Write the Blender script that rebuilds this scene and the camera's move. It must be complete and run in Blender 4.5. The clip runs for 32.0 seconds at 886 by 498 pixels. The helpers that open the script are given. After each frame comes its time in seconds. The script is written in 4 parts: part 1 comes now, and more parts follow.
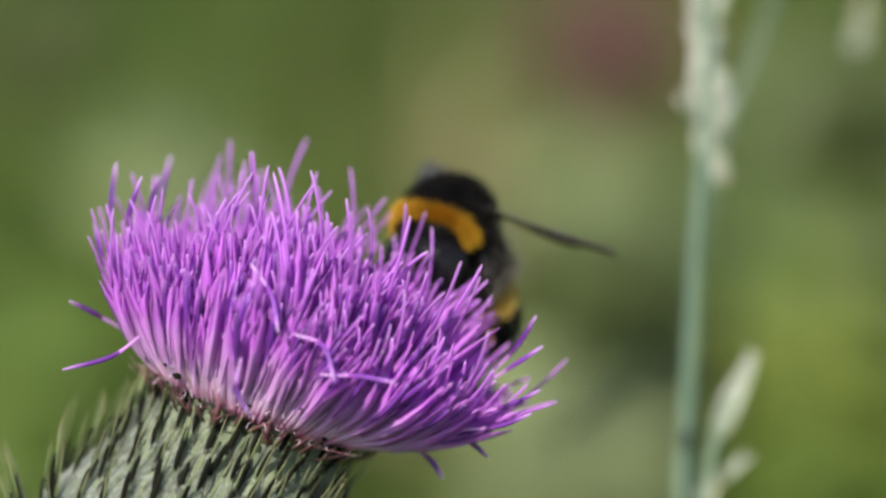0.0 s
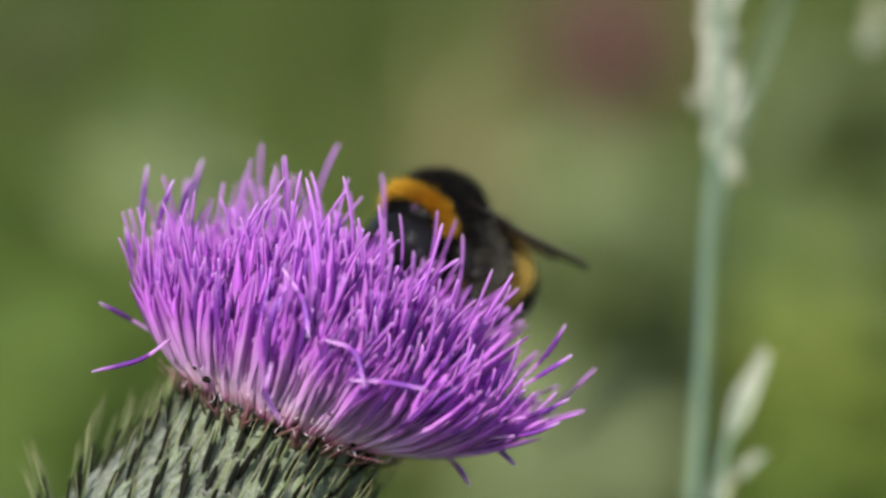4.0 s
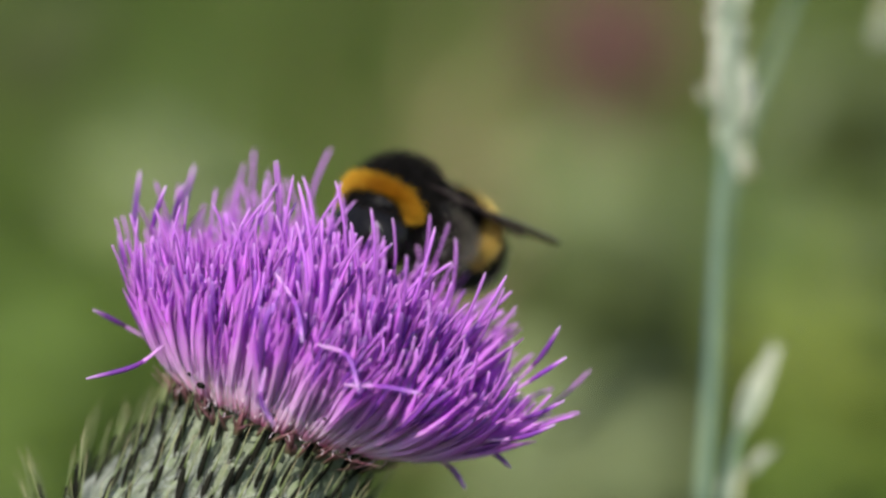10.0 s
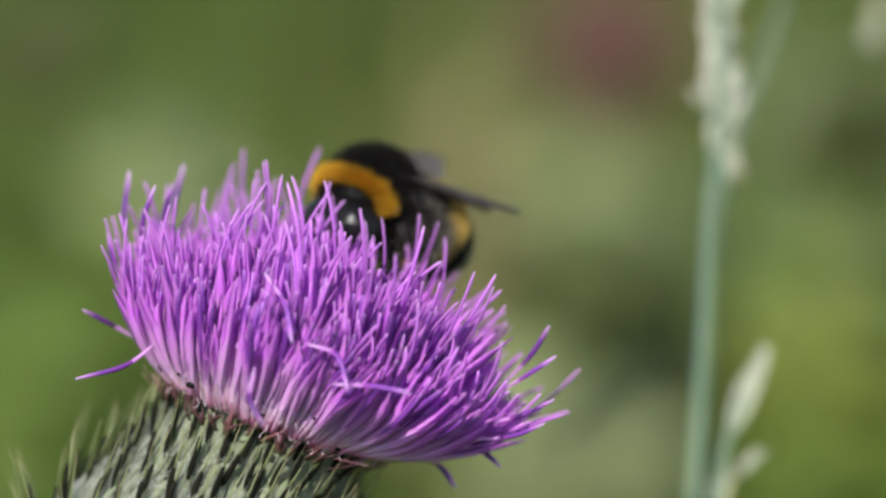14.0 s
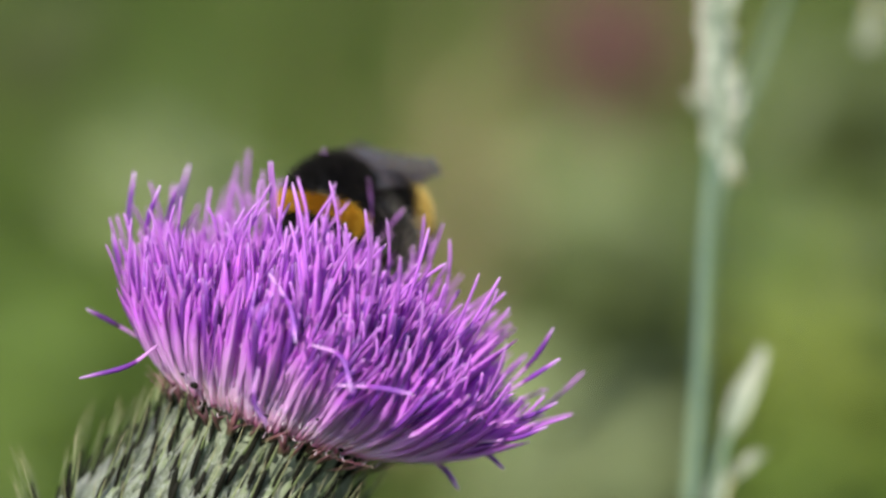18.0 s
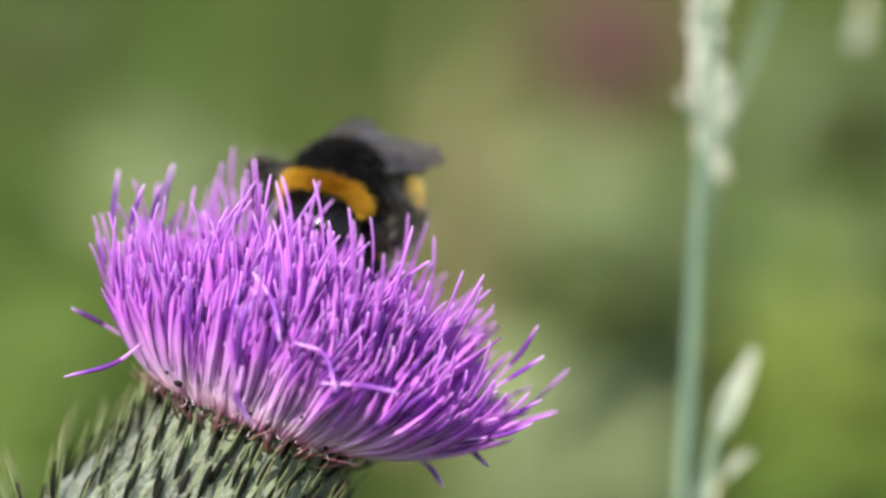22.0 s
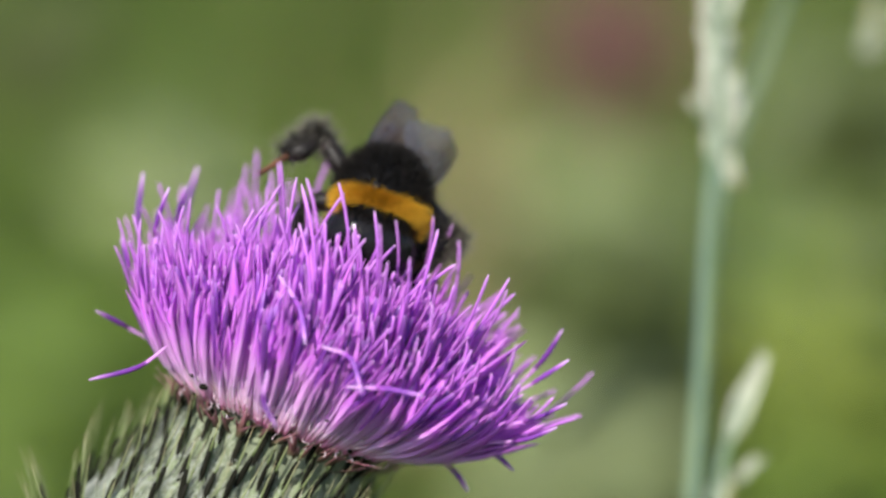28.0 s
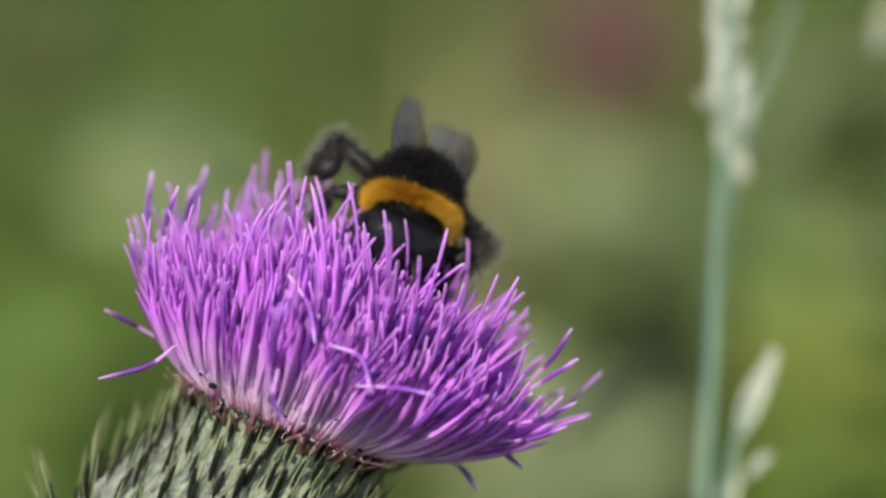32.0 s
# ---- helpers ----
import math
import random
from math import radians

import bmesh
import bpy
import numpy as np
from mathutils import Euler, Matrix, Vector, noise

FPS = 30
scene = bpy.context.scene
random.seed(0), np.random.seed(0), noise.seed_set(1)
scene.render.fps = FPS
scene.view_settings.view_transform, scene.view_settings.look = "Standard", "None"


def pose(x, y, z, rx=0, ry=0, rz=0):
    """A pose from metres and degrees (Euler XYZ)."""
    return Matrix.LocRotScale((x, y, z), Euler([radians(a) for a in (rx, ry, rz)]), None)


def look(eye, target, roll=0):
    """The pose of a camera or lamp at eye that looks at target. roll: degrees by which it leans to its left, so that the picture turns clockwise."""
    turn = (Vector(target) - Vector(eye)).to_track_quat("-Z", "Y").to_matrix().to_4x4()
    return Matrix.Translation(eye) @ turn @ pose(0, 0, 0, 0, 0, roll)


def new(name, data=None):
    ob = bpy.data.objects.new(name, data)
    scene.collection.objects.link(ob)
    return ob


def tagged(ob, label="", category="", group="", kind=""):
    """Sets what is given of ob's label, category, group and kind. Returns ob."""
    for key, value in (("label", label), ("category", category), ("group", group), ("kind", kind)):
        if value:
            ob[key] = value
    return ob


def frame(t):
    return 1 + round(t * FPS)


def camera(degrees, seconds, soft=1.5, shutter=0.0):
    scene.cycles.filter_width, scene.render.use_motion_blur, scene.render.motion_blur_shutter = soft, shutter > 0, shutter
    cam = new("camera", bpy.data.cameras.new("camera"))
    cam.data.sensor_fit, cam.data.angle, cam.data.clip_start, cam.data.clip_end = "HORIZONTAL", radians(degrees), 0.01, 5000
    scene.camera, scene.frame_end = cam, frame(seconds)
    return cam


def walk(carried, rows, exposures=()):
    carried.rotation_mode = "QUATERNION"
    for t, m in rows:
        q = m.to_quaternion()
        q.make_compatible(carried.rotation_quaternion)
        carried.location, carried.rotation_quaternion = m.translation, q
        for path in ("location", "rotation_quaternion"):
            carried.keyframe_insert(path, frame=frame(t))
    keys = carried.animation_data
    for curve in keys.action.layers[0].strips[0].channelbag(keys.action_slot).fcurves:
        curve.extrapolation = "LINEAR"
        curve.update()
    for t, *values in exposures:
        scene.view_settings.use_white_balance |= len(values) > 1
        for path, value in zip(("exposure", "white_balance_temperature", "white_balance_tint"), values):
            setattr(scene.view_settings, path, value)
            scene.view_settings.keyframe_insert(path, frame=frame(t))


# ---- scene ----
# The place is a few centimetres of meadow seen through a long close-up lens on a stand.
MM = 0.001
REACH = 0.251                      # lens to the plane of sharpness, metres
TILT = 20.0                        # the lens looks down by this much
HEAD_HEIGHT = 0.46                 # of the sharp point over the ground
RIGHT = Vector((1, 0, 0))
UP = Vector((0, math.sin(radians(TILT)), math.cos(radians(TILT))))
AHEAD = Vector((0, math.cos(radians(TILT)), -math.sin(radians(TILT))))
AIM = Vector((0, 0, HEAD_HEIGHT))
EYE = AIM - AHEAD * REACH


def spot(x, y, d):
    """A place x mm to the right and y mm above the aim as seen in the sharp plane, d mm beyond that plane."""
    s = 1 + d * MM / REACH
    return AIM + (RIGHT * x * s + UP * y * s + AHEAD * d) * MM


cam = camera(12.5, 32.0, soft=2.7)
cam.data.dof.use_dof = True
cam.data.dof.focus_distance = REACH
cam.data.dof.aperture_fstop = 15.0
STAND = look(EYE, AIM)
walk(cam, [(0, STAND), (32.0, STAND)], exposures=[(0, 0.08), (6.0, 0.01), (13.0, 0.08), (19.0, 0.24), (23.0, 0.45), (28.0, 0.34), (30.0, 0.23), (32.0, 0.13)])

# ---- light ----
SUN_HEIGHT, SUN_TURN = 49.0, 205.0   # degrees over the horizon; clockwise from north (+y)
world = bpy.data.worlds.new("world")
scene.world = world
world.use_nodes = True
sky = world.node_tree.nodes.new("ShaderNodeTexSky")
sky.sky_type, sky.sun_disc = "NISHITA", False
sky.sun_elevation, sky.sun_rotation = radians(SUN_HEIGHT), radians(SUN_TURN)
world.node_tree.links.new(sky.outputs[0], world.node_tree.nodes["Background"].inputs[0])
world.node_tree.nodes["Background"].inputs[1].default_value = 0.135
sun = new("sun", bpy.data.lights.new("sun", "SUN"))
sun.data.energy, sun.data.angle, sun.data.color = 5.0, radians(0.53), (1.0, 0.96, 0.90)
_h, _t = radians(SUN_HEIGHT), radians(SUN_TURN)
SUNWARD = Vector((math.sin(_t) * math.cos(_h), math.cos(_t) * math.cos(_h), math.sin(_h)))
sun.matrix_world = look(SUNWARD * 5, (0, 0, 0))

# ---- materials ----
def nodes_of(name):
    m = bpy.data.materials.new(name)
    m.use_nodes = True
    t = m.node_tree
    return m, t, t.nodes["Principled BSDF"], t.nodes["Material Output"]


def put(t, kind, **values):
    n = t.nodes.new(kind)
    for k, v in values.items():
        n.inputs[k.replace("_", " ")].default_value = v
    return n


def ramp(t, stops):
    n = t.nodes.new("ShaderNodeValToRGB")
    e = n.color_ramp.elements
    while len(e) < len(stops):
        e.new(0.5)
    for el, (p, c) in zip(e, stops):
        el.position, el.color = p, (*c, 1)
    return n


def surface(name, stops, scale=400.0, rough=0.5, along=None, vary=0.25, bump=0.15, thin=0.0, spec=0.4, sheen=0.0, fine=8.0, coat=0.0, distort=0.5, hue=0.0):
    """A matte to glossy surface. stops colour it along its length (along: a point attribute) or by coarse noise;
    each piece varies a little by its own chance; thin lets light through."""
    m, t, b, out = nodes_of(name)
    tex = t.nodes.new("ShaderNodeTexCoord")
    grain = put(t, "ShaderNodeTexNoise", Scale=scale, Detail=4.0, Distortion=distort)
    t.links.new(tex.outputs["Object"], grain.inputs["Vector"])
    specks = put(t, "ShaderNodeTexNoise", Scale=scale * fine, Detail=3.0)
    t.links.new(tex.outputs["Object"], specks.inputs["Vector"])
    colour = ramp(t, stops)
    if along:
        a = t.nodes.new("ShaderNodeAttribute")
        a.attribute_name = along
        add = t.nodes.new("ShaderNodeMath")
        add.operation = "MULTIPLY_ADD"
        add.inputs[1].default_value = 0.22
        t.links.new(grain.outputs["Fac"], add.inputs[0])
        less = t.nodes.new("ShaderNodeMath")
        less.operation = "SUBTRACT"
        less.inputs[1].default_value = 0.11
        t.links.new(a.outputs["Fac"], less.inputs[0])
        t.links.new(less.outputs[0], add.inputs[2])
        t.links.new(add.outputs[0], colour.inputs[0])
    else:
        t.links.new(grain.outputs["Fac"], colour.inputs[0])
    info = t.nodes.new("ShaderNodeObjectInfo")
    geo = t.nodes.new("ShaderNodeNewGeometry")
    chance = t.nodes.new("ShaderNodeMath")
    chance.operation = "ADD"
    t.links.new(info.outputs["Random"], chance.inputs[0])
    t.links.new(geo.outputs["Random Per Island"], chance.inputs[1])
    wrap = t.nodes.new("ShaderNodeMath")
    wrap.operation = "FRACT"
    t.links.new(chance.outputs[0], wrap.inputs[0])
    span = t.nodes.new("ShaderNodeMapRange")
    span.inputs["To Min"].default_value, span.inputs["To Max"].default_value = 1 - vary, 1 + vary
    t.links.new(wrap.outputs[0], span.inputs["Value"])
    hsv = t.nodes.new("ShaderNodeHueSaturation")
    t.links.new(colour.outputs[0], hsv.inputs["Color"])
    t.links.new(span.outputs[0], hsv.inputs["Value"])
    if hue:
        turn = t.nodes.new("ShaderNodeMapRange")
        turn.inputs["To Min"].default_value, turn.inputs["To Max"].default_value = 0.5 - hue, 0.5 + hue
        t.links.new(specks.outputs["Fac"], turn.inputs["Value"])
        t.links.new(turn.outputs[0], hsv.inputs["Hue"])
    t.links.new(hsv.outputs[0], b.inputs["Base Color"])
    b.inputs["Roughness"].default_value = rough
    b.inputs["Specular IOR Level"].default_value = spec
    b.inputs["Sheen Weight"].default_value = sheen
    b.inputs["Coat Weight"].default_value = coat
    if bump:
        relief = t.nodes.new("ShaderNodeBump")
        relief.inputs["Strength"].default_value = bump
        relief.inputs["Distance"].default_value = 0.0001
        t.links.new(specks.outputs["Fac"], relief.inputs["Height"])
        t.links.new(relief.outputs[0], b.inputs["Normal"])
    if thin:
        glow = t.nodes.new("ShaderNodeBsdfTranslucent")
        t.links.new(hsv.outputs[0], glow.inputs["Color"])
        mix = t.nodes.new("ShaderNodeMixShader")
        mix.inputs[0].default_value = thin
        t.links.new(b.outputs[0], mix.inputs[1])
        t.links.new(glow.outputs[0], mix.inputs[2])
        t.links.new(mix.outputs[0], out.inputs["Surface"])
    return m


FLORET = surface("floret_purple", [(0.0, (0.82, 0.30, 0.54)), (0.08, (0.94, 0.64, 0.86)), (0.26, (0.94, 0.69, 0.95)), (0.48, (0.91, 0.54, 0.94)), (0.76, (0.82, 0.27, 0.92)), (1.0, (0.86, 0.38, 0.92))],
                 scale=500, along="along", rough=0.40, thin=0.50, vary=0.10, spec=0.4, hue=0.015)
STYLE = surface("style_lilac", [(0.0, (0.48, 0.12, 0.62)), (0.4, (0.68, 0.24, 0.80)), (0.75, (0.76, 0.34, 0.85)), (1.0, (0.85, 0.54, 0.88))],
                scale=500, along="along", rough=0.4, thin=0.4, vary=0.2, spec=0.45)
ANTHER_TUBE = surface("anther_violet", [(0.0, (0.42, 0.12, 0.54)), (0.25, (0.27, 0.06, 0.42)), (0.70, (0.22, 0.05, 0.38)), (1.0, (0.46, 0.20, 0.60))],
                      scale=700, along="along", rough=0.38, thin=0.2, vary=0.3, spec=0.5)
STYLE_DARK = surface("style_violet", [(0.0, (0.40, 0.10, 0.50)), (0.22, (0.20, 0.04, 0.34)), (0.60, (0.22, 0.05, 0.38)), (0.76, (0.50, 0.18, 0.62)), (1.0, (0.70, 0.46, 0.76))],
                     scale=500, along="along", rough=0.4, thin=0.2, vary=0.35, spec=0.5)
PAPPUS = surface("pale_hair", [(0.3, (0.76, 0.58, 0.66)), (0.7, (0.84, 0.72, 0.76))], rough=0.4, thin=0.2, vary=0.1)
BRACT = surface("bract_green", [(0.0, (0.19, 0.22, 0.13)), (0.40, (0.17, 0.21, 0.10)), (0.72, (0.14, 0.18, 0.07)), (1.0, (0.08, 0.10, 0.03))], scale=900, along="along", rough=0.65, vary=0.2, sheen=0.3, bump=0.8)
GLAND = surface("gland_dark", [(0.3, (0.006, 0.007, 0.004)), (0.7, (0.015, 0.013, 0.008))], rough=0.75, vary=0.2, spec=0.12)
SPINE = surface("spine_pale", [(0.0, (0.12, 0.16, 0.06)), (0.3, (0.26, 0.32, 0.13)), (0.7, (0.40, 0.42, 0.22)), (1.0, (0.50, 0.42, 0.24))], scale=500, along="along", rough=0.35, thin=0.35, vary=0.25)
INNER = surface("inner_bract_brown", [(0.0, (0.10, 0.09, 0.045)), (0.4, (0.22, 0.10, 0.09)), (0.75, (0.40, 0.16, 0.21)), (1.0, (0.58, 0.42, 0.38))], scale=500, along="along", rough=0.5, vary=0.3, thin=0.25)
WOOL = surface("cobweb_wool", [(0.3, (0.55, 0.58, 0.50)), (0.7, (0.66, 0.68, 0.60))], rough=0.7, thin=0.3, vary=0.1)
BALL = surface("involucre_green", [(0.3, (0.12, 0.15, 0.07)), (0.7, (0.27, 0.30, 0.20))], scale=600, rough=0.75, sheen=0.3)
STEM = surface("thistle_stem", [(0.3, (0.12, 0.18, 0.06)), (0.7, (0.20, 0.26, 0.11))], scale=200, rough=0.6)

BEE_SHELL = surface("bee_shell", [(0.3, (0.006, 0.006, 0.007)), (0.7, (0.012, 0.011, 0.011))], scale=900, rough=0.45, spec=0.25, vary=0.1, bump=0.35, fine=5)
BEE_FACE = surface("bee_face", [(0.3, (0.006, 0.006, 0.007)), (0.7, (0.012, 0.011, 0.011))], scale=900, rough=0.10, spec=0.2, vary=0.1, bump=0.6, fine=3)
BEE_EYE = surface("bee_eye", [(0.3, (0.008, 0.007, 0.007)), (0.7, (0.016, 0.013, 0.012))], scale=2500, rough=0.14, spec=0.6, vary=0.05, bump=0.2)
BEE_LEG = surface("bee_leg", [(0.3, (0.006, 0.005, 0.0045)), (0.7, (0.014, 0.010, 0.008))], scale=900, rough=0.5, vary=0.2, spec=0.25)
BEE_FOOT = surface("bee_foot", [(0.3, (0.09, 0.035, 0.018)), (0.7, (0.16, 0.065, 0.03))], scale=900, rough=0.45, vary=0.2)
BLACK_FUR = surface("black_fur", [(0.0, (0.004, 0.0035, 0.0035)), (0.70, (0.008, 0.007, 0.006)), (1.0, (0.035, 0.03, 0.025))], along="along", rough=0.7, vary=0.4, bump=0, spec=0.12)
YELLOW_FUR = surface("yellow_fur", [(0.0, (0.36, 0.18, 0.010)), (0.5, (0.64, 0.35, 0.020)), (1.0, (0.74, 0.46, 0.05))], along="along", rough=0.6, vary=0.25, bump=0, thin=0.25, spec=0.25)
PALE_YELLOW_FUR = surface("pale_yellow_fur", [(0.0, (0.46, 0.28, 0.04)), (0.5, (0.72, 0.49, 0.10)), (1.0, (0.80, 0.62, 0.22))], along="along", rough=0.6, vary=0.2, bump=0, thin=0.25, spec=0.25)
BUFF_FUR = surface("buff_fur", [(0.0, (0.38, 0.30, 0.20)), (1.0, (0.66, 0.58, 0.45))], along="along", rough=0.6, vary=0.2, bump=0, thin=0.2)
GREY_FUR = surface("grey_fringe", [(0.0, (0.008, 0.007, 0.006)), (0.45, (0.02, 0.018, 0.014)), (0.75, (0.20, 0.18, 0.14)), (1.0, (0.60, 0.55, 0.44))], along="along", rough=0.55, vary=0.3, bump=0, thin=0.25)


def wing_material():
    m, t, b, out = nodes_of("smoky_wing")
    tex = t.nodes.new("ShaderNodeTexCoord")
    n = put(t, "ShaderNodeTexNoise", Scale=700.0, Detail=3.0)
    t.links.new(tex.outputs["Object"], n.inputs["Vector"])
    c = ramp(t, [(0.3, (0.10, 0.075, 0.07)), (0.7, (0.17, 0.14, 0.15))])
    t.links.new(n.outputs["Fac"], c.inputs[0])
    t.links.new(c.outputs[0], b.inputs["Base Color"])
    b.inputs["Roughness"].default_value = 0.28
    b.inputs["Specular IOR Level"].default_value = 0.7
    relief = put(t, "ShaderNodeBump", Strength=0.3, Distance=0.0001)
    t.links.new(n.outputs["Fac"], relief.inputs["Height"])
    t.links.new(relief.outputs[0], b.inputs["Normal"])
    clear = t.nodes.new("ShaderNodeBsdfTransparent")
    clear.inputs[0].default_value = (0.80, 0.76, 0.76, 1)
    mix = t.nodes.new("ShaderNodeMixShader")
    mix.inputs[0].default_value = 0.36
    t.links.new(clear.outputs[0], mix.inputs[1])
    t.links.new(b.outputs[0], mix.inputs[2])
    t.links.new(mix.outputs[0], out.inputs["Surface"])
    return m


WING = wing_material()
VEIN = surface("wing_vein", [(0.3, (0.03, 0.02, 0.016)), (0.7, (0.05, 0.035, 0.03))], rough=0.4)

CULM = surface("grass_culm", [(0.3, (0.12, 0.19, 0.12)), (0.7, (0.16, 0.23, 0.15))], scale=300, rough=0.45, thin=0.15, vary=0.1)
SPIKELET = surface("grass_spikelet", [(0.0, (0.28, 0.34, 0.19)), (0.5, (0.50, 0.53, 0.39)), (1.0, (0.68, 0.67, 0.57))], along="along", scale=500, rough=0.5, thin=0.3, vary=0.25)
ANTHER = surface("straw_bract", [(0.3, (0.46, 0.42, 0.20)), (0.7, (0.60, 0.52, 0.28))], rough=0.5, thin=0.3)
EARTH = surface("meadow_soil", [(0.25, (0.03, 0.03, 0.0122)), (0.5, (0.045, 0.058, 0.0175)), (0.75, (0.065, 0.075, 0.0244))], scale=9, rough=0.9, bump=0.6, fine=20, vary=0.0)
LEAF_MID = surface("leaf_mid_green", [(0.3, (0.085, 0.135, 0.0244)), (0.7, (0.14, 0.2, 0.0393))], scale=60, rough=0.5, thin=0.3, vary=0.3)
LEAF_FRESH = surface("leaf_fresh_green", [(0.3, (0.11, 0.18, 0.0262)), (0.7, (0.18, 0.26, 0.0437))], scale=60, rough=0.5, thin=0.35, vary=0.25)
LEAF_DARK = surface("leaf_dark_green", [(0.3, (0.062, 0.082, 0.0202)), (0.7, (0.105, 0.13, 0.0336))], scale=60, rough=0.5, thin=0.25, vary=0.3)
LEAF_SAGE = surface("leaf_sage", [(0.3, (0.23, 0.28, 0.105)), (0.7, (0.33, 0.38, 0.166))], scale=60, rough=0.6, thin=0.25, vary=0.2, sheen=0.2)
LEAF_YELLOW = surface("leaf_yellow_green", [(0.3, (0.23, 0.3, 0.0448)), (0.7, (0.32, 0.38, 0.0784))], scale=60, rough=0.5, thin=0.35, vary=0.2)
STRAW = surface("dry_straw", [(0.3, (0.24, 0.19, 0.0874)), (0.7, (0.38, 0.31, 0.157))], scale=60, rough=0.6, thin=0.2, vary=0.3)
RUSSET = surface("russet_seed", [(0.3, (0.17, 0.075, 0.065)), (0.7, (0.29, 0.14, 0.125))], scale=200, rough=0.6, thin=0.15, vary=0.3)

# ---- shape helpers ----
class Shape:
    """Points, faces and a length value for each point, gathered into one mesh."""

    def __init__(self):
        self.v, self.f, self.a, self.s = [], [], [], []

    def tube(self, path, radii, sides=5, a0=0.0, a1=1.0, flat=1.0, face=None, slot=0):
        """A tapering tube along path; flat squeezes it across the direction face."""
        path = [Vector(p) for p in path]
        n, start = len(path), len(self.v)
        side = Vector(face) if face else Vector((0.31, 0.87, 0.39))
        for i, p in enumerate(path):
            way = (path[min(i + 1, n - 1)] - path[max(i - 1, 0)]).normalized()
            across = way.cross(side)
            if across.length < 1e-6:
                across = way.cross(Vector((1, 0.2, 0.1)))
            across.normalize()
            over = across.cross(way).normalized()
            for k in range(sides):
                w = 2 * math.pi * k / sides
                self.v.append(p + (across * math.cos(w) + over * math.sin(w) * flat) * radii[i])
                self.a.append(a0 + (a1 - a0) * i / (n - 1))
        for i in range(n - 1):
            for k in range(sides):
                a, b = start + i * sides + k, start + i * sides + (k + 1) % sides
                self.f.append((a, b, b + sides, a + sides))
                self.s.append(slot)
        self.f.append(tuple(start + k for k in reversed(range(sides))))
        self.s.append(slot)
        self.f.append(tuple(start + (n - 1) * sides + k for k in range(sides)))
        self.s.append(slot)
        return self

    def blade(self, path, widths, side, thick=0.0, fold=0.0, a0=0.0, a1=1.0, slot=0):
        """A leaf: three points across, its midrib sunk by fold times its width, closed below when thick."""
        path, side = [Vector(p) for p in path], Vector(side).normalized()
        n, start = len(path), len(self.v)
        for i, p in enumerate(path):
            way = (path[min(i + 1, n - 1)] - path[max(i - 1, 0)]).normalized()
            up = side.cross(way).normalized()
            for off, dip in ((-1, 0), (0, -fold), (1, 0)):
                self.v.append(p + side * off * widths[i] + up * dip * widths[i])
                self.a.append(a0 + (a1 - a0) * i / (n - 1))
            if thick:
                self.v.append(p - up * (thick + fold * widths[i]))
                self.a.append(a0 + (a1 - a0) * i / (n - 1))
        m = 4 if thick else 3
        for i in range(n - 1):
            a = start + i * m
            b = a + m
            for q in ((0, 1), (1, 2)):
                self.f.append((a + q[0], a + q[1], b + q[1], b + q[0]))
                self.s.append(slot)
            if thick:
                for q in ((2, 3), (3, 0)):
                    self.f.append((a + q[0], a + q[1], b + q[1], b + q[0]))
                    self.s.append(slot)
        return self

    def hair(self, root, tip, width, bend=None):
        """One hair: a thin three-sided spike, bent half way."""
        root, tip = Vector(root), Vector(tip)
        way = (tip - root)
        side = way.cross(Vector((random.uniform(-1, 1), random.uniform(-1, 1), random.uniform(-1, 1))))
        if side.length < 1e-9:
            side = way.cross(Vector((1, 0.3, 0.2)))
        side = side.normalized() * width
        mid = (root + tip) / 2 + (bend or Vector())
        s = len(self.v)
        self.v += [root - side, root + side, mid + side * 0.7, mid - side * 0.7, tip]
        self.a += [0, 0, 0.5, 0.5, 1]
        self.f += [(s, s + 1, s + 2, s + 3), (s + 3, s + 2, s + 4)]
        self.s += [0, 0]
        return self

    def ball(self, centre, radii, rings=10, segs=16, shape=None, slot=0):
        """An ellipsoid, its long axis along x; shape(u) widens or narrows it from -1 to 1."""
        start = len(self.v)
        cx = Vector(centre)
        for i in range(rings + 1):
            th = math.pi * i / rings
            u = -math.cos(th)
            w = math.sin(th) * (shape(u) if shape else 1)
            for k in range(segs):
                ph = 2 * math.pi * k / segs
                self.v.append(cx + Vector((u * radii[0], math.cos(ph) * w * radii[1], math.sin(ph) * w * radii[2])))
                self.a.append((u + 1) / 2)
        for i in range(rings):
            for k in range(segs):
                a, b = start + i * segs + k, start + i * segs + (k + 1) % segs
                self.f.append((a, a + segs, b + segs, b))
                self.s.append(slot)
        return self

    def add(self, other, m):
        s = len(self.v)
        self.v += [m @ p for p in other.v]
        self.a += other.a
        self.f += [tuple(i + s for i in f) for f in other.f]
        self.s += other.s
        return self

    def mesh(self, name, *mats, smooth=True):
        me = bpy.data.meshes.new(name)
        me.from_pydata([tuple(p) for p in self.v], [], self.f)
        for m in mats:
            me.materials.append(m)
        me.polygons.foreach_set("material_index", self.s)
        me.polygons.foreach_set("use_smooth", [smooth] * len(self.f))
        at = me.attributes.new("along", "FLOAT", "POINT")
        at.data.foreach_set("value", self.a)
        me.validate()
        me.update()
        return me


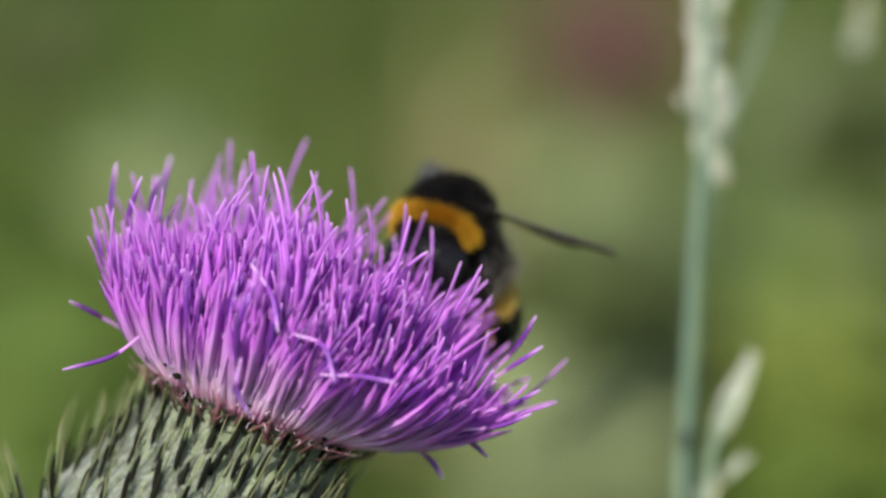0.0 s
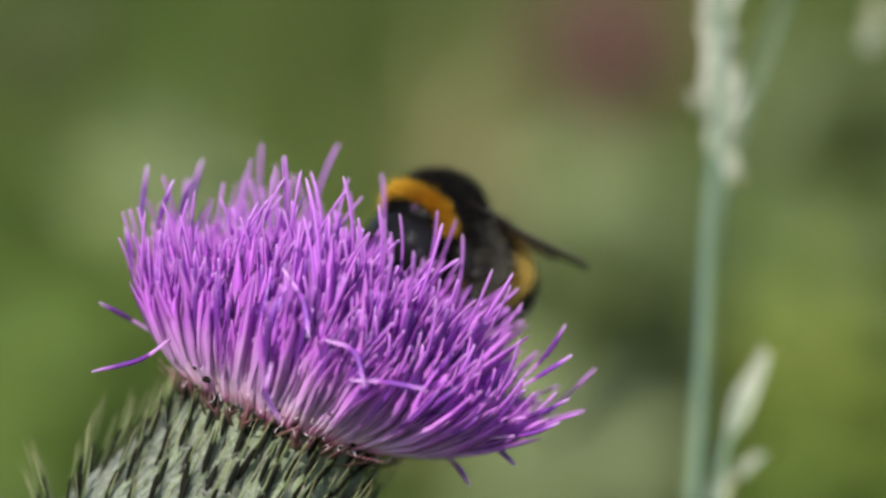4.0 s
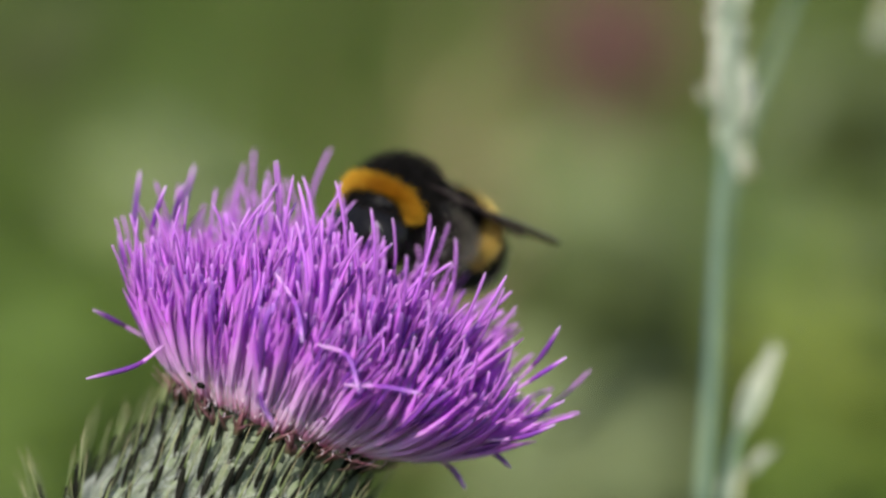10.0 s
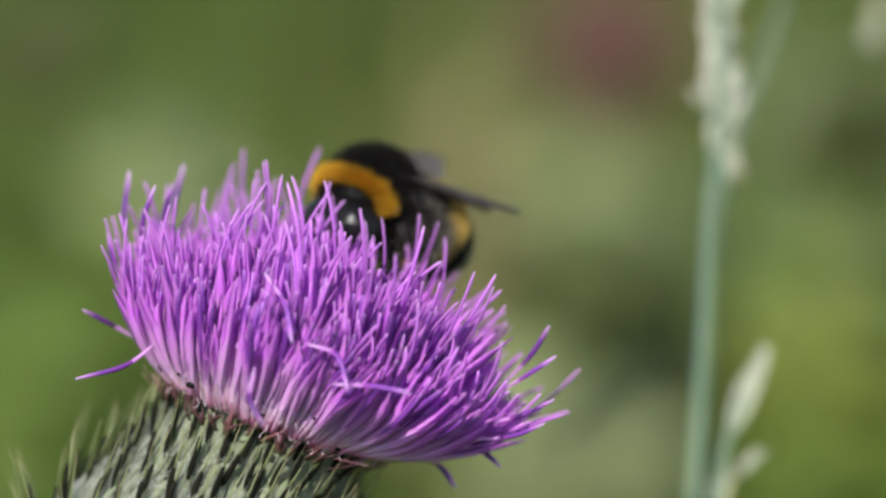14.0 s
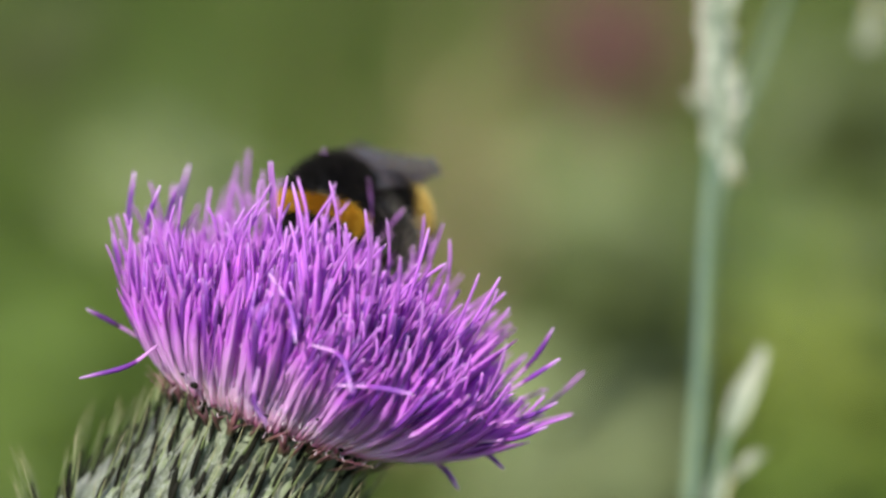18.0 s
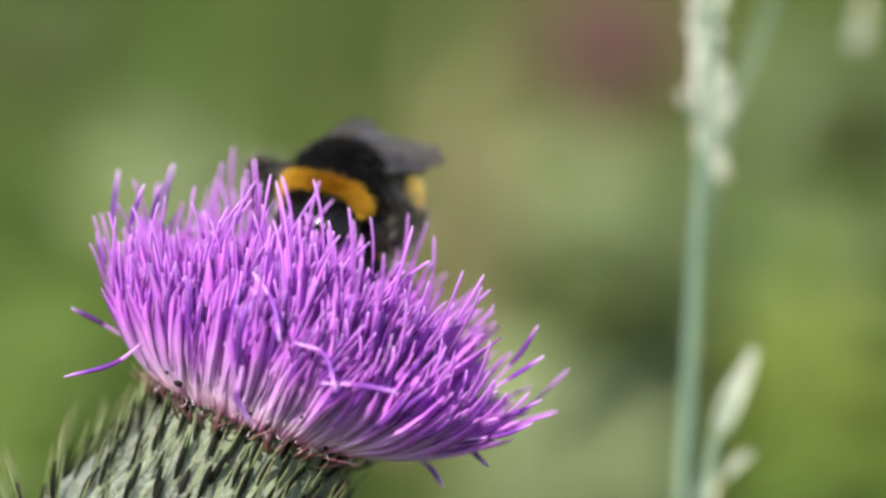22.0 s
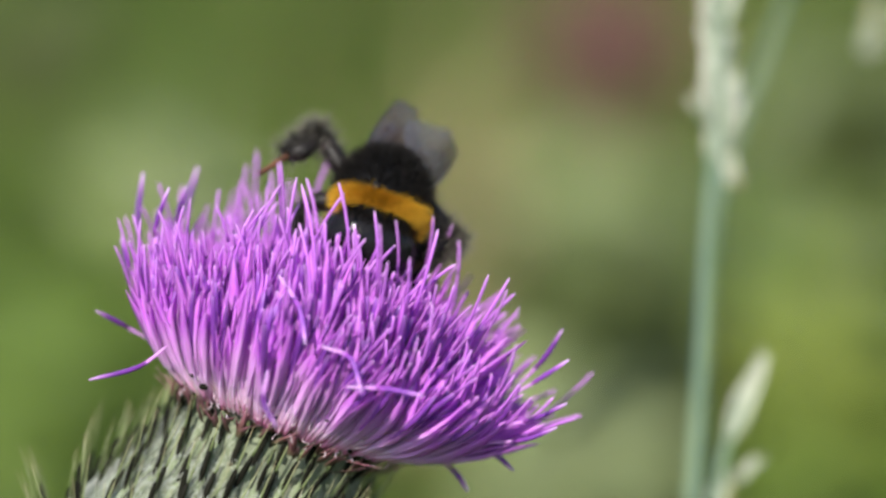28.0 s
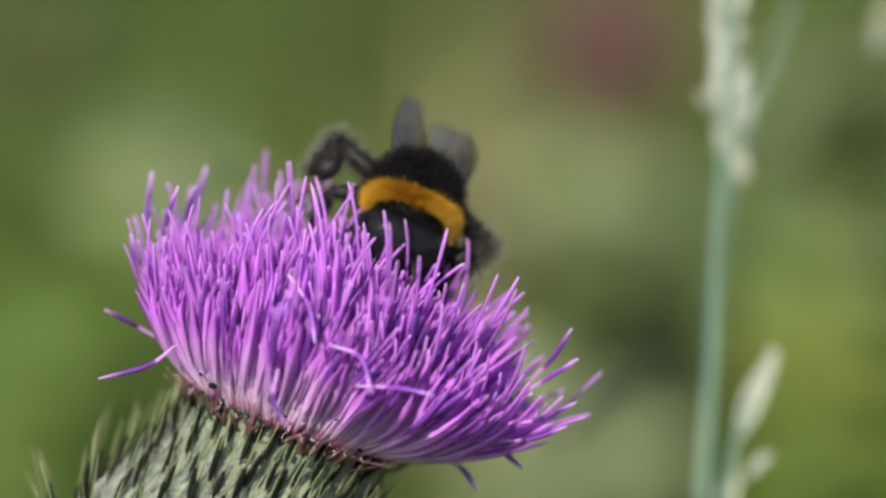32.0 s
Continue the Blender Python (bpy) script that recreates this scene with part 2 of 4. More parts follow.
def part(name, shape, mats, parent, label="", m=None, kind=""):
    """One mesh object under a thing or a part. shape may be a Shape or a finished mesh."""
    me = shape.mesh(name, *(mats if isinstance(mats, (tuple, list)) else (mats,))) if isinstance(shape, Shape) else shape
    ob = new(name, me)
    ob.parent = parent
    if m is not None:
        ob.matrix_basis = m
    if label or kind:
        tagged(ob, label, kind=kind)
    return ob


def thing(name, m, label, category, group="", kind=""):
    """An empty at a thing's base, which carries its parts."""
    ob = new(name)
    ob.empty_display_size = 0.01
    ob.matrix_basis = m
    return tagged(ob, label, category, group, kind)


def curve_path(points, n):
    """n points along a smooth curve through the given ones."""
    pts = [Vector(p) for p in points]
    pts = [pts[0] * 2 - pts[1]] + pts + [pts[-1] * 2 - pts[-2]]
    out, segs = [], len(pts) - 3
    for j in range(n):
        u = j / (n - 1) * segs
        i = min(int(u), segs - 1)
        u -= i
        a, b, c, d = pts[i:i + 4]
        out.append(0.5 * ((2 * b) + (c - a) * u + (2 * a - 5 * b + 4 * c - d) * u * u + (3 * b - a - 3 * c + d) * u ** 3))
    return out


# ---- the ground and the meadow behind ----
def build_ground():
    sh = Shape()
    n, far = 40, 120.0
    edge = [math.copysign(abs(u) ** 3 * far, u) for u in [i / n * 2 - 1 for i in range(n + 1)]]
    for y in edge:
        for x in edge:
            near = max(0.0, 1 - math.hypot(x, y - 1) / 6)
            sh.v.append(Vector((x, y + 1.0, 0.012 * near * noise.noise((x * 3, y * 3, 0)))))
            sh.a.append(0)
    for j in range(n):
        for i in range(n):
            a = j * (n + 1) + i
            sh.f.append((a, a + 1, a + n + 2, a + n + 1))
            sh.s.append(0)
    ob = new("ground", sh.mesh("ground", EARTH))
    tagged(ob, "dark meadow soil with moss and litter under grass", "ground", kind="structure")


def grass_sward(name, mat, count, place, low, high, width, label):
    """Uncountable grass blades over a stretch of the meadow."""
    sh = Shape()
    g = random.Random(name)
    for _ in range(count):
        x, y = place(g)
        h = g.uniform(low, high)
        lean = Vector((g.gauss(0, 0.35), g.gauss(0, 0.35), 0)) * h
        root = Vector((x, y, -0.01))
        side = Vector((g.uniform(-1, 1), g.uniform(-1, 1), 0.001))
        w = width * g.uniform(0.6, 1.3)
        sh.blade([root, root + lean * 0.25 + Vector((0, 0, h * 0.55)), root + lean * 0.7 + Vector((0, 0, h * 0.85)), root + lean * 1.25 + Vector((0, 0, h * 0.97))],
                 [w, w * 0.95, w * 0.6, w * 0.08], side, fold=0.25)
    ob = new(name, sh.mesh(name, mat))
    tagged(ob, label, "grass", kind="stuff")


def leaf_shape(length, width, droop, wave=0.0):
    """One broad leaf that grows along +x from the origin, arched downwards."""
    sh = Shape()
    pts, ws = [], []
    for i in range(8):
        u = i / 7
        pts.append(Vector((u * length, wave * length * math.sin(u * 5), length * (0.25 * u - droop * u * u))))
        ws.append(width * (0.06 + math.sin(math.pi * min(1, u ** 0.75)) * (1 - 0.25 * u)) * (1 if u < 0.99 else 0.3))
    sh.blade(pts, ws, (0, 1, 0), fold=0.22)
    return sh


def leafy_plant(crown, leaves, length, width, mat, label, spread=1.0, group="", seed=0, low=0.35, high=0.93):
    """A weed with a stalk from the ground and leaves about its crown, each leaf a part."""
    g = random.Random(seed)
    base = Vector((crown.x + g.uniform(-0.01, 0.01), crown.y + g.uniform(-0.01, 0.01), 0))
    top = crown - base
    root = thing("leafy_plant", Matrix.Translation(base), label, "plant", group)
    bend = Vector((g.uniform(-0.01, 0.01), g.uniform(-0.01, 0.01), 0))
    line = curve_path([(0, 0, -0.01), top * 0.5 + bend, top], 8)
    part("stalk", Shape().tube(line, [0.0022 - 0.0001 * i for i in range(8)], 6), mat, root)
    kinds = [leaf_shape(length * g.uniform(0.8, 1.15), width * g.uniform(0.8, 1.15), g.uniform(0.15, 0.5), g.uniform(-0.05, 0.05)).mesh("leaf", mat) for _ in range(4)]
    for i in range(leaves):
        u = g.uniform(low, high)
        j = min(6, int(u * 7))
        p = line[j].lerp(line[j + 1], u * 7 - j)
        s = g.uniform(0.7, 1.1) * (1.15 - 0.4 * u)
        m = Matrix.Translation(p) @ Euler((g.gauss(0, 0.3), -g.uniform(-0.2, 0.9) * spread, i * 2.4 + g.uniform(-0.4, 0.4))).to_matrix().to_4x4() @ Matrix.Scale(s, 4)
        part("leaf", kinds[i % 4], None, root, m=m)
    return root


def view(px, py, d):
    return spot((px - 784) / 28.5, (441 - py) / 28.5, d)


def build_meadow():
    left = lambda g: (-0.27 + g.gauss(0, 0.18), 1.35 + g.gauss(0, 0.5))
    wide = lambda g: (g.gauss(0.02, 0.34), 1.4 + g.gauss(0, 0.55))
    mid = lambda g: (g.gauss(0.02, 0.05), g.uniform(0.9, 2.2))
    right = lambda g: (0.32 + g.gauss(0, 0.18), 1.35 + g.gauss(0, 0.5))
    grass_sward("meadow_grass", LEAF_MID, 8500, wide, 0.05, 0.16, 0.0022, "mixed mid-green meadow grass, out of focus")
    grass_sward("fresh_grass", LEAF_FRESH, 3500, left, 0.06, 0.18, 0.0026, "fresh bright green meadow grass")
    grass_sward("dry_grass", STRAW, 350, mid, 0.05, 0.17, 0.0018, "dry straw-coloured grass stalks among green")
    grass_sward("yellow_grass", LEAF_YELLOW, 1500, right, 0.05, 0.17, 0.0022, "yellowish green meadow grass")
    around = lambda g: (lambda r, a: (0.1 + r * math.cos(a), 1.0 + r * math.sin(a)))(abs(g.gauss(0, 2.6)) + 0.42, g.uniform(0, 6.283))
    grass_sward("outer_grass", LEAF_MID, 26000, around, 0.06, 0.20, 0.0045, "mid-green meadow grass all round, thinning with distance")
    # weeds behind the flower: place of the crown in the view, depth, leaves, leaf length and width, tint
    weeds_behind = [
        (1060, 290, 860, 14, 0.034, 0.011, LEAF_SAGE, "pale sage-green leafy weed, out of focus"),
        (1130, 330, 900, 10, 0.030, 0.010, LEAF_SAGE, "pale sage-green leafy weed, out of focus"),
        (1020, 770, 480, 24, 0.030, 0.011, LEAF_SAGE, "pale sage-green leafy weed, out of focus"),
        (350, 170, 760, 7, 0.034, 0.010, LEAF_SAGE, "pale sage-green leafy weed, out of focus"),
        (1450, 80, 760, 24, 0.036, 0.012, LEAF_SAGE, "pale sage-green leafy weed, out of focus"),
        (1085, 470, 520, 12, 0.020, 0.012, LEAF_DARK, "dark green leafy weed in the meadow"),
        (1130, 480, 480, 8, 0.018, 0.011, LEAF_DARK, "dark green leafy weed in the meadow"),
        (1045, 490, 460, 6, 0.018, 0.011, LEAF_DARK, "dark green leafy weed in the meadow"),
    ]
    weeds_beside = [
        (1160, 440, 540, 7, 0.020, 0.011, LEAF_DARK, "dark green leafy weed in the meadow"),
        (1522, 150, 420, 18, 0.016, 0.009, LEAF_DARK, "dark green leafy weed in the meadow"),
        (1505, 160, 500, 6, 0.028, 0.012, LEAF_DARK, "dark green leafy weed in the meadow"),
        (40, 100, 800, 14, 0.034, 0.012, LEAF_DARK, "dark green leafy weed in the meadow"),
        (1530, 380, 560, 30, 0.032, 0.010, LEAF_YELLOW, "yellow-green leafy weed in the meadow"),
        (1480, 760, 640, 14, 0.032, 0.010, LEAF_YELLOW, "yellow-green leafy weed in the meadow"),
        (1300, 600, 600, 22, 0.032, 0.011, LEAF_FRESH, "fresh green leafy weed in the meadow"),
        (1450, 640, 560, 22, 0.032, 0.011, LEAF_FRESH, "fresh green leafy weed in the meadow"),
        (1100, 760, 540, 12, 0.030, 0.011, LEAF_SAGE, "pale sage-green leafy weed, out of focus"),
    ]
    weeds_below = [
        (1400, 680, 540, 26, 0.032, 0.011, LEAF_YELLOW, "yellow-green leafy weed in the meadow"),
        (1530, 700, 500, 26, 0.032, 0.011, LEAF_YELLOW, "yellow-green leafy weed in the meadow"),
        (1490, 430, 620, 12, 0.034, 0.011, LEAF_FRESH, "fresh green leafy weed in the meadow"),
        (1500, 860, 480, 26, 0.032, 0.012, LEAF_FRESH, "fresh green leafy weed in the meadow"),
        (60, 430, 700, 8, 0.034, 0.011, LEAF_FRESH, "fresh green leafy weed in the meadow"),
        (60, 700, 640, 12, 0.032, 0.011, LEAF_FRESH, "fresh green leafy weed in the meadow"),
        (200, 330, 740, 7, 0.034, 0.011, LEAF_FRESH, "fresh green leafy weed in the meadow"),
        (1180, 640, 560, 20, 0.030, 0.011, LEAF_FRESH, "fresh green leafy weed in the meadow"),
        (1380, 300, 700, 20, 0.032, 0.010, LEAF_FRESH, "fresh green leafy weed in the meadow"),
        (800, 90, 860, 5, 0.036, 0.007, STRAW, "dry straw-brown weed in the meadow"),
        (760, 180, 900, 2, 0.036, 0.007, STRAW, "dry straw-brown weed in the meadow"),
    ]
    for k, (px, py, d, n, ln, wd, mat, label) in enumerate(weeds_behind + weeds_beside + weeds_below):
        leafy_plant(view(px, py, d), int(n * 2.2), ln * 1.05, wd * 1.35, mat, label, group="weeds behind the thistle", seed=k, **(dict(low=0.95, high=1.0) if mat is LEAF_DARK or py > 630 else dict(low=0.80) if k < 2 else dict(low=0.50)))
    # a dock gone to seed
    crown = view(1075, 70, 700)
    base = Vector((crown.x, crown.y, 0))
    dock = thing("dock_plant", Matrix.Translation(base), "russet dock seed head among green weeds, out of focus", "plant")
    part("stalk", Shape().tube(curve_path([(0, 0, -0.01), (0.004, 0, crown.z * 0.5), (0, 0, crown.z + 0.02)], 10), [0.002] * 10, 6), LEAF_MID, dock)
    g = random.Random(21)
    seeds = Shape()
    for _ in range(480):
        p = Vector((g.gauss(0, 0.008), g.gauss(0, 0.008), crown.z + g.gauss(0, 0.009)))
        w = Vector((g.gauss(0, 1), g.gauss(0, 1), g.gauss(0, 1))).normalized()
        seeds.tube([p, p + w * 0.0015, p + w * 0.003], [0.0008, 0.0021, 0.0006], 5, flat=0.5)
    part("seed", seeds, RUSSET, dock, "reddish brown seeds massed on the stalk", kind="stuff")
# ---- the thistle ----
LEAN = 20.0


def tilted(deg):
    """Axes of something that leans to the right by deg across the line of sight: x, y, z as columns."""
    a = radians(deg)
    m = Matrix.Identity(4)
    for i, v in enumerate((RIGHT * math.cos(a) - UP * math.sin(a), AHEAD, RIGHT * math.sin(a) + UP * math.cos(a))):
        m[0][i], m[1][i], m[2][i] = v
    return m


HEAD = spot(-10.5, -9.8, 8.0)                    # the middle of the flower's disc
BASE = Vector((HEAD.x - 0.028, HEAD.y - 0.012, 0))  # where the stem leaves the ground
NOD = Matrix.Rotation(radians(6.0), 4, "X")       # the disc nods to the lens
DISC = Matrix.Translation(HEAD - BASE) @ tilted(LEAN) @ NOD
CUP = Matrix.Translation(HEAD - BASE) @ tilted(27.0) @ NOD
DISC_RADIUS = 7.3
FLORET_LENGTH = 9.7


def lean_at(u, s):
    """Lean from the disc's axis of a floret at share u of the radius, at share s of its length."""
    foot, tip = radians(4 + 60 * u ** 1.6), radians(1 + 27 * u)
    return foot + (tip - foot) * s ** 0.75


def side_lean(r, a):
    """How far the florets of one side stand more upright than the rest."""
    return r * ((0.22 if r < 0.9 else 0.12) * min(0.0, math.cos(a)) + max(0.0, r - 0.8) * max(0.0, math.cos(a)) - (0.50 if r < 0.88 else 0.34) * max(0.0, -math.sin(a)) ** 2)


def foot_of(r, a):
    return Vector((r * DISC_RADIUS * math.cos(a), r * DISC_RADIUS * math.sin(a), 1.3 * (1 - r * r) - 0.4))


def floret_shapes(u, g, long_style):
    """A slender corolla with five narrow lobes, its dark anther tube and the thin style that stands out of it;
    foot at the origin, leaning to +x. Millimetres in, metres out."""
    length = FLORET_LENGTH + 1.2 * (1 - u) + g.uniform(-1.3, 0.9)
    off0, off1 = radians(g.uniform(-4, 4)), radians(g.uniform(-6, 7))
    swing = g.uniform(-0.09, 0.09)
    past = g.uniform(1.0, 2.8)                     # anther tube beyond the throat
    style_out = g.uniform(3.0, 5.2) if long_style else g.uniform(0.8, 2.4)
    throat = 0.28 * length
    total = max(length * 0.9, 0.58 * length + past + 1.6) + style_out
    curl, curl_side = g.uniform(-0.65, 0.55), g.uniform(-0.6, 0.6)

    def at(d):
        """The floret's own line, d mm from its foot."""
        p, steps = Vector((0, 0, 0)), 16
        for i in range(steps):
            e = d * (i + 0.5) / steps
            w = e / length
            over = max(0.0, (e - throat) / (total - throat))
            th = lean_at(u, min(1.0, w)) + off0 + (off1 - off0) * min(1.0, w) + curl * over ** 1.7
            p = p + Vector((math.sin(th), swing * w + curl_side * over * over, math.cos(th))) * d / steps
        return p
    body = Shape()
    stops = (0, 0.06, 0.12, 0.17, 0.22, 0.27, 0.32)
    body.tube([at(q * length) * MM for q in stops], [r * MM for r in (0.14, 0.15, 0.17, 0.19, 0.22, 0.23, 0.20)], 6, 0.0, 0.30)
    way = (at(throat + 0.2) - at(throat - 0.2)).normalized()
    ax = way.cross(Vector((0, 1, 0))).normalized()
    ay = ax.cross(way).normalized()
    for k in range(5):
        w = 2 * math.pi * (k + g.uniform(-0.2, 0.2)) / 5
        out = ax * math.cos(w) + ay * math.sin(w)
        ll = (length - throat) * g.uniform(0.62, 1.10)
        spread, turn, drift = g.uniform(0.0, 0.08), g.uniform(-0.08, 0.18), g.uniform(-0.06, 0.06)
        across = way.cross(out)
        line = [at(throat + q * ll) + out * (0.24 + (spread * q + turn * q * q) * ll * 0.5) + across * drift * ll * q * q for q in (-0.06, 0.2, 0.45, 0.7, 0.88, 1.0)]
        wide = g.uniform(0.85, 1.2)
        body.blade([q * MM for q in line], [w * wide * MM for w in (0.20, 0.39, 0.46, 0.36, 0.18, 0.04)], across, thick=0.03 * MM, fold=0.16, a0=0.34, a1=1.0)
    top = 0.58 * length + past + 1.6
    anther = Shape()
    side_step = Vector((0.42, g.uniform(-0.25, 0.25), 0))
    anther.tube([(at(throat + (top - throat) * q) + side_step * q * (2 - q)) * MM for q in (0, 0.2, 0.4, 0.6, 0.8, 0.93, 1)], [r * MM for r in (0.10, 0.16, 0.21, 0.235, 0.21, 0.15, 0.07)], 6)
    style = Shape()
    style.tube([(at(top - 0.3 + (total - top + 0.3) * q) + side_step) * MM for q in (0, 0.25, 0.5, 0.7, 0.85, 0.95, 1)], [r * MM for r in (0.115, 0.10, 0.095, 0.095, 0.10, 0.08, 0.03)], 5)
    return body, anther, style


def build_thistle():
    root = thing("thistle", Matrix.Translation(BASE), "purple spear thistle head in full bloom on a spiny green cup", "thistle")
    g = random.Random(11)
    # florets, from the rim to the middle, in a few shapes shared by many
    bins, kinds = 7, 12
    shapes = []
    for b in range(bins):
        row = []
        for k in range(kinds):
            three = floret_shapes((b + 0.5) / (bins - 0.5), g, k % 4 == 0)
            row.append((three, [q.mesh(n, mat) for q, n, mat in zip(three, ("floret", "anther", "style"), (FLORET, ANTHER_TUBE, STYLE))]))
        shapes.append(row)
    total = 640
    spots = [(((i + 0.5) / total) ** 0.47, i * 2.399963 + g.uniform(-0.06, 0.06)) for i in range(total)]
    spots += [(g.uniform(0.97, 1.03), g.uniform(-3.3, 0.3)) for _ in range(100)]
    spots.sort(key=lambda s: s[0] * math.sin(s[1]))
    rest, rest_anthers, rest_styles = Shape(), Shape(), Shape()
    for i, (r, a) in enumerate(spots):
        three, meshes = g.choice(shapes[min(bins - 1, int(r * bins))])
        # short on the low side, but for some that stand out
        side = max(0.0, -math.cos(a)) * r
        size = g.uniform(0.86, 1.04) * (1 - 0.20 * side + (0.19 * r * max(0.0, math.sin(a)) * max(0.0, min(1.0, 0.1 - 2 * math.cos(a)))) + (0.07 * r * max(0.0, math.cos(a)) + 0.17 * r * max(0.0, -math.sin(a)) if r < 0.88 else 0.0))
        if side > 0.45 and math.sin(a) > 0.1 and g.random() < 0.22:
            size = min(1.06, size * 1.2)
        m = Matrix.Translation(foot_of(r, a) * MM) @ Euler((g.gauss(0, 0.07), g.gauss(0, 0.08) + side_lean(r, a), a + g.gauss(0, 0.08))).to_matrix().to_4x4() @ Matrix.Scale(size, 4)
        if r < 0.9:                              # the inner ones turn up to the light
            m = Matrix.Translation(foot_of(r, a) * MM) @ Matrix.Rotation(radians(-10.0), 4, "Y") @ Matrix.Translation(-foot_of(r, a) * MM) @ m
        bare = g.random() < (0.5 if r > 0.75 and math.sin(a) < -0.2 else 0.74)                 # no anther tube in sight
        tongue = not bare or g.random() < 0.42
        if i < 300:
            f = part("floret", meshes[0], None, root, m=DISC @ m)
            if not bare:
                part("anther", meshes[1], None, f)
            if tongue:
                part("style", meshes[2], None, f)
        else:
            rest.add(three[0], m)
            if not bare:
                rest_anthers.add(three[1], m)
            if tongue:
                rest_styles.add(three[2], m)
    # the lower parts of the corollas, packed wall to wall under the free tips
    core = Shape()
    around, rings, down = 420, 9, 9
    grow = [g.uniform(-0.22, 0.12) for _ in range(around)]

    def packed(r, a, share):
        p, steps = Vector((0, 0, 0)), 12
        for i in range(steps):
            th = lean_at(r, share * (i + 0.5) / steps)
            p += Vector((math.sin(th), 0, math.cos(th))) * FLORET_LENGTH * share / steps
        return foot_of(r, a) + Euler((0, side_lean(r, a), a)).to_matrix() @ p
    for j in range(rings + down):
        r = min(1.0, (j + 0.3) / rings) * 0.98
        full = 0.60 if j < rings else 0.60 * (1 - (j - rings) / (down - 0.9))
        for k in range(around):
            a = 2 * math.pi * k / around
            share = full * (1 - 0.2 * max(0.0, -math.cos(a)) * r)
            p = packed(r, a, share)
            if j >= rings:
                p += Vector((math.cos(a), math.sin(a), 0)) * grow[k] * min(1.0, share * 4)
            else:
                p.z += 3 * grow[(k * 5 + j * 17) % around]
            core.v.append(p * MM)
            core.a.append(share)
    for j in range(rings + down - 1):
        for k in range(around):
            b, c = j * around + k, j * around + (k + 1) % around
            core.f.append((b, b + around, c + around, c))
            core.s.append(0)
    part("corolla_mass", core, FLORET, root, "pale lilac corolla tubes packed wall to wall", m=DISC, kind="stuff")
    part("floret_mass", rest, FLORET, root, "far and inner purple florets packed together", m=DISC, kind="stuff")
    part("anther_mass", rest_anthers, ANTHER_TUBE, root, "dark violet anther tubes among the inner florets", m=DISC, kind="stuff")
    part("style_mass", rest_styles, STYLE, root, "pale lilac styles over the inner florets", m=DISC, kind="stuff")

    # stray florets at the rim: root, middle and tip in the sharp plane, and depth
    strays = [((-18.2, -6.0), (-20.0, -7.3), (-23.0, -8.1), 1), ((-19.2, -5.6), (-21.0, -4.6), (-22.6, -3.8), 6), ((-11.9, -7.4), (-12.2, -9.3), (-11.3, -11.0), -7.5),
              ((3.0, -8.9), (5.2, -6.6), (6.4, -4.7), 6), ((3.2, -8.9), (5.0, -7.8), (6.8, -6.6), 5), ((2.0, -10.9), (4.6, -10.3), (6.7, -9.3), 3), ((1.5, -11.8), (4.0, -11.6), (6.1, -10.8), 2),
              ((1.0, -11.8), (2.4, -12.6), (3.4, -13.5), 6), ((-1.5, -12.7), (-0.2, -13.6), (0.6, -14.8), 8), ((-8.6, -5.9), (-6.8, -6.6), (-6.1, -8.8), -6), ((-7.0, -8.4), (-4.6, -8.5), (-2.3, -8.9), -6)]
    strays += [((-19.4, -2.0), (-20.0, 1.5), (-19.7, 4.8), 11), ((-18.9, -1.5), (-18.9, 1.5), (-18.1, 3.9), 5), ((-17.4, -0.5), (-17.0, 2.5), (-16.3, 5.2), 14), ((-17.8, 0.0), (-17.6, 2.0), (-17.0, 4.0), 8),
              ((-19.6, -3.6), (-20.6, -1.0), (-21.0, 0.9), 9), ((-11.3, -1.5), (-10.0, -3.5), (-9.6, -5.8), -5)]
    for k, (a, b, c, d) in enumerate(strays):
        pts = [spot(*p, d + e) - BASE for p, e in ((a, 1.0), (b, 0.0), (c, -0.8))]
        line = curve_path(pts, 9)
        f = part("floret", Shape().tube(line[:6], [r * MM for r in (0.08, 0.10, 0.11, 0.13, 0.15, 0.13)], 6, 0.35, 0.75), FLORET, root)
        part("style", Shape().tube(line[3:], [r * MM for r in (0.13, 0.16, 0.17, 0.15, 0.12, 0.06)], 6, 0.0, 1.0), STYLE_DARK, f)

    # the cup of bracts, nearly a ball
    prof = [(0.4, 6.3), (-1.5, 6.2), (-3.2, 6.3), (-5.0, 6.8), (-7.6, 7.7), (-10, 8.8), (-12, 9.6), (-14.5, 10.0), (-17, 9.3), (-20, 7.0), (-22, 4.0), (-23, 2.2)]
    ball = Shape()
    seg = 48
    for z, r in prof:
        for k in range(seg):
            w = 2 * math.pi * k / seg
            ball.v.append(Vector((r * math.cos(w), r * math.sin(w), z)) * MM)
            ball.a.append(0)
    for i in range(len(prof) - 1):
        for k in range(seg):
            a, b = i * seg + k, i * seg + (k + 1) % seg
            ball.f.append((a, a + seg, b + seg, b))
            ball.s.append(0)
    ball.f.append(tuple(range(seg)))
    ball.s.append(0)
    part("cup", ball, BALL, root, "grey-green felted cup", m=CUP)

    def radius(z):
        for (z0, r0), (z1, r1) in zip(prof, prof[1:]):
            if z1 <= z <= z0:
                u = (z0 - z) / (z0 - z1)
                return r0 + (r1 - r0) * u, (r1 - r0) / (z1 - z0)
        return prof[0][1], 0
    # each bract lies on the cup with its foot, then stands off: a narrow blade, a dark gland along its back, a long spine
    bract_kinds = []
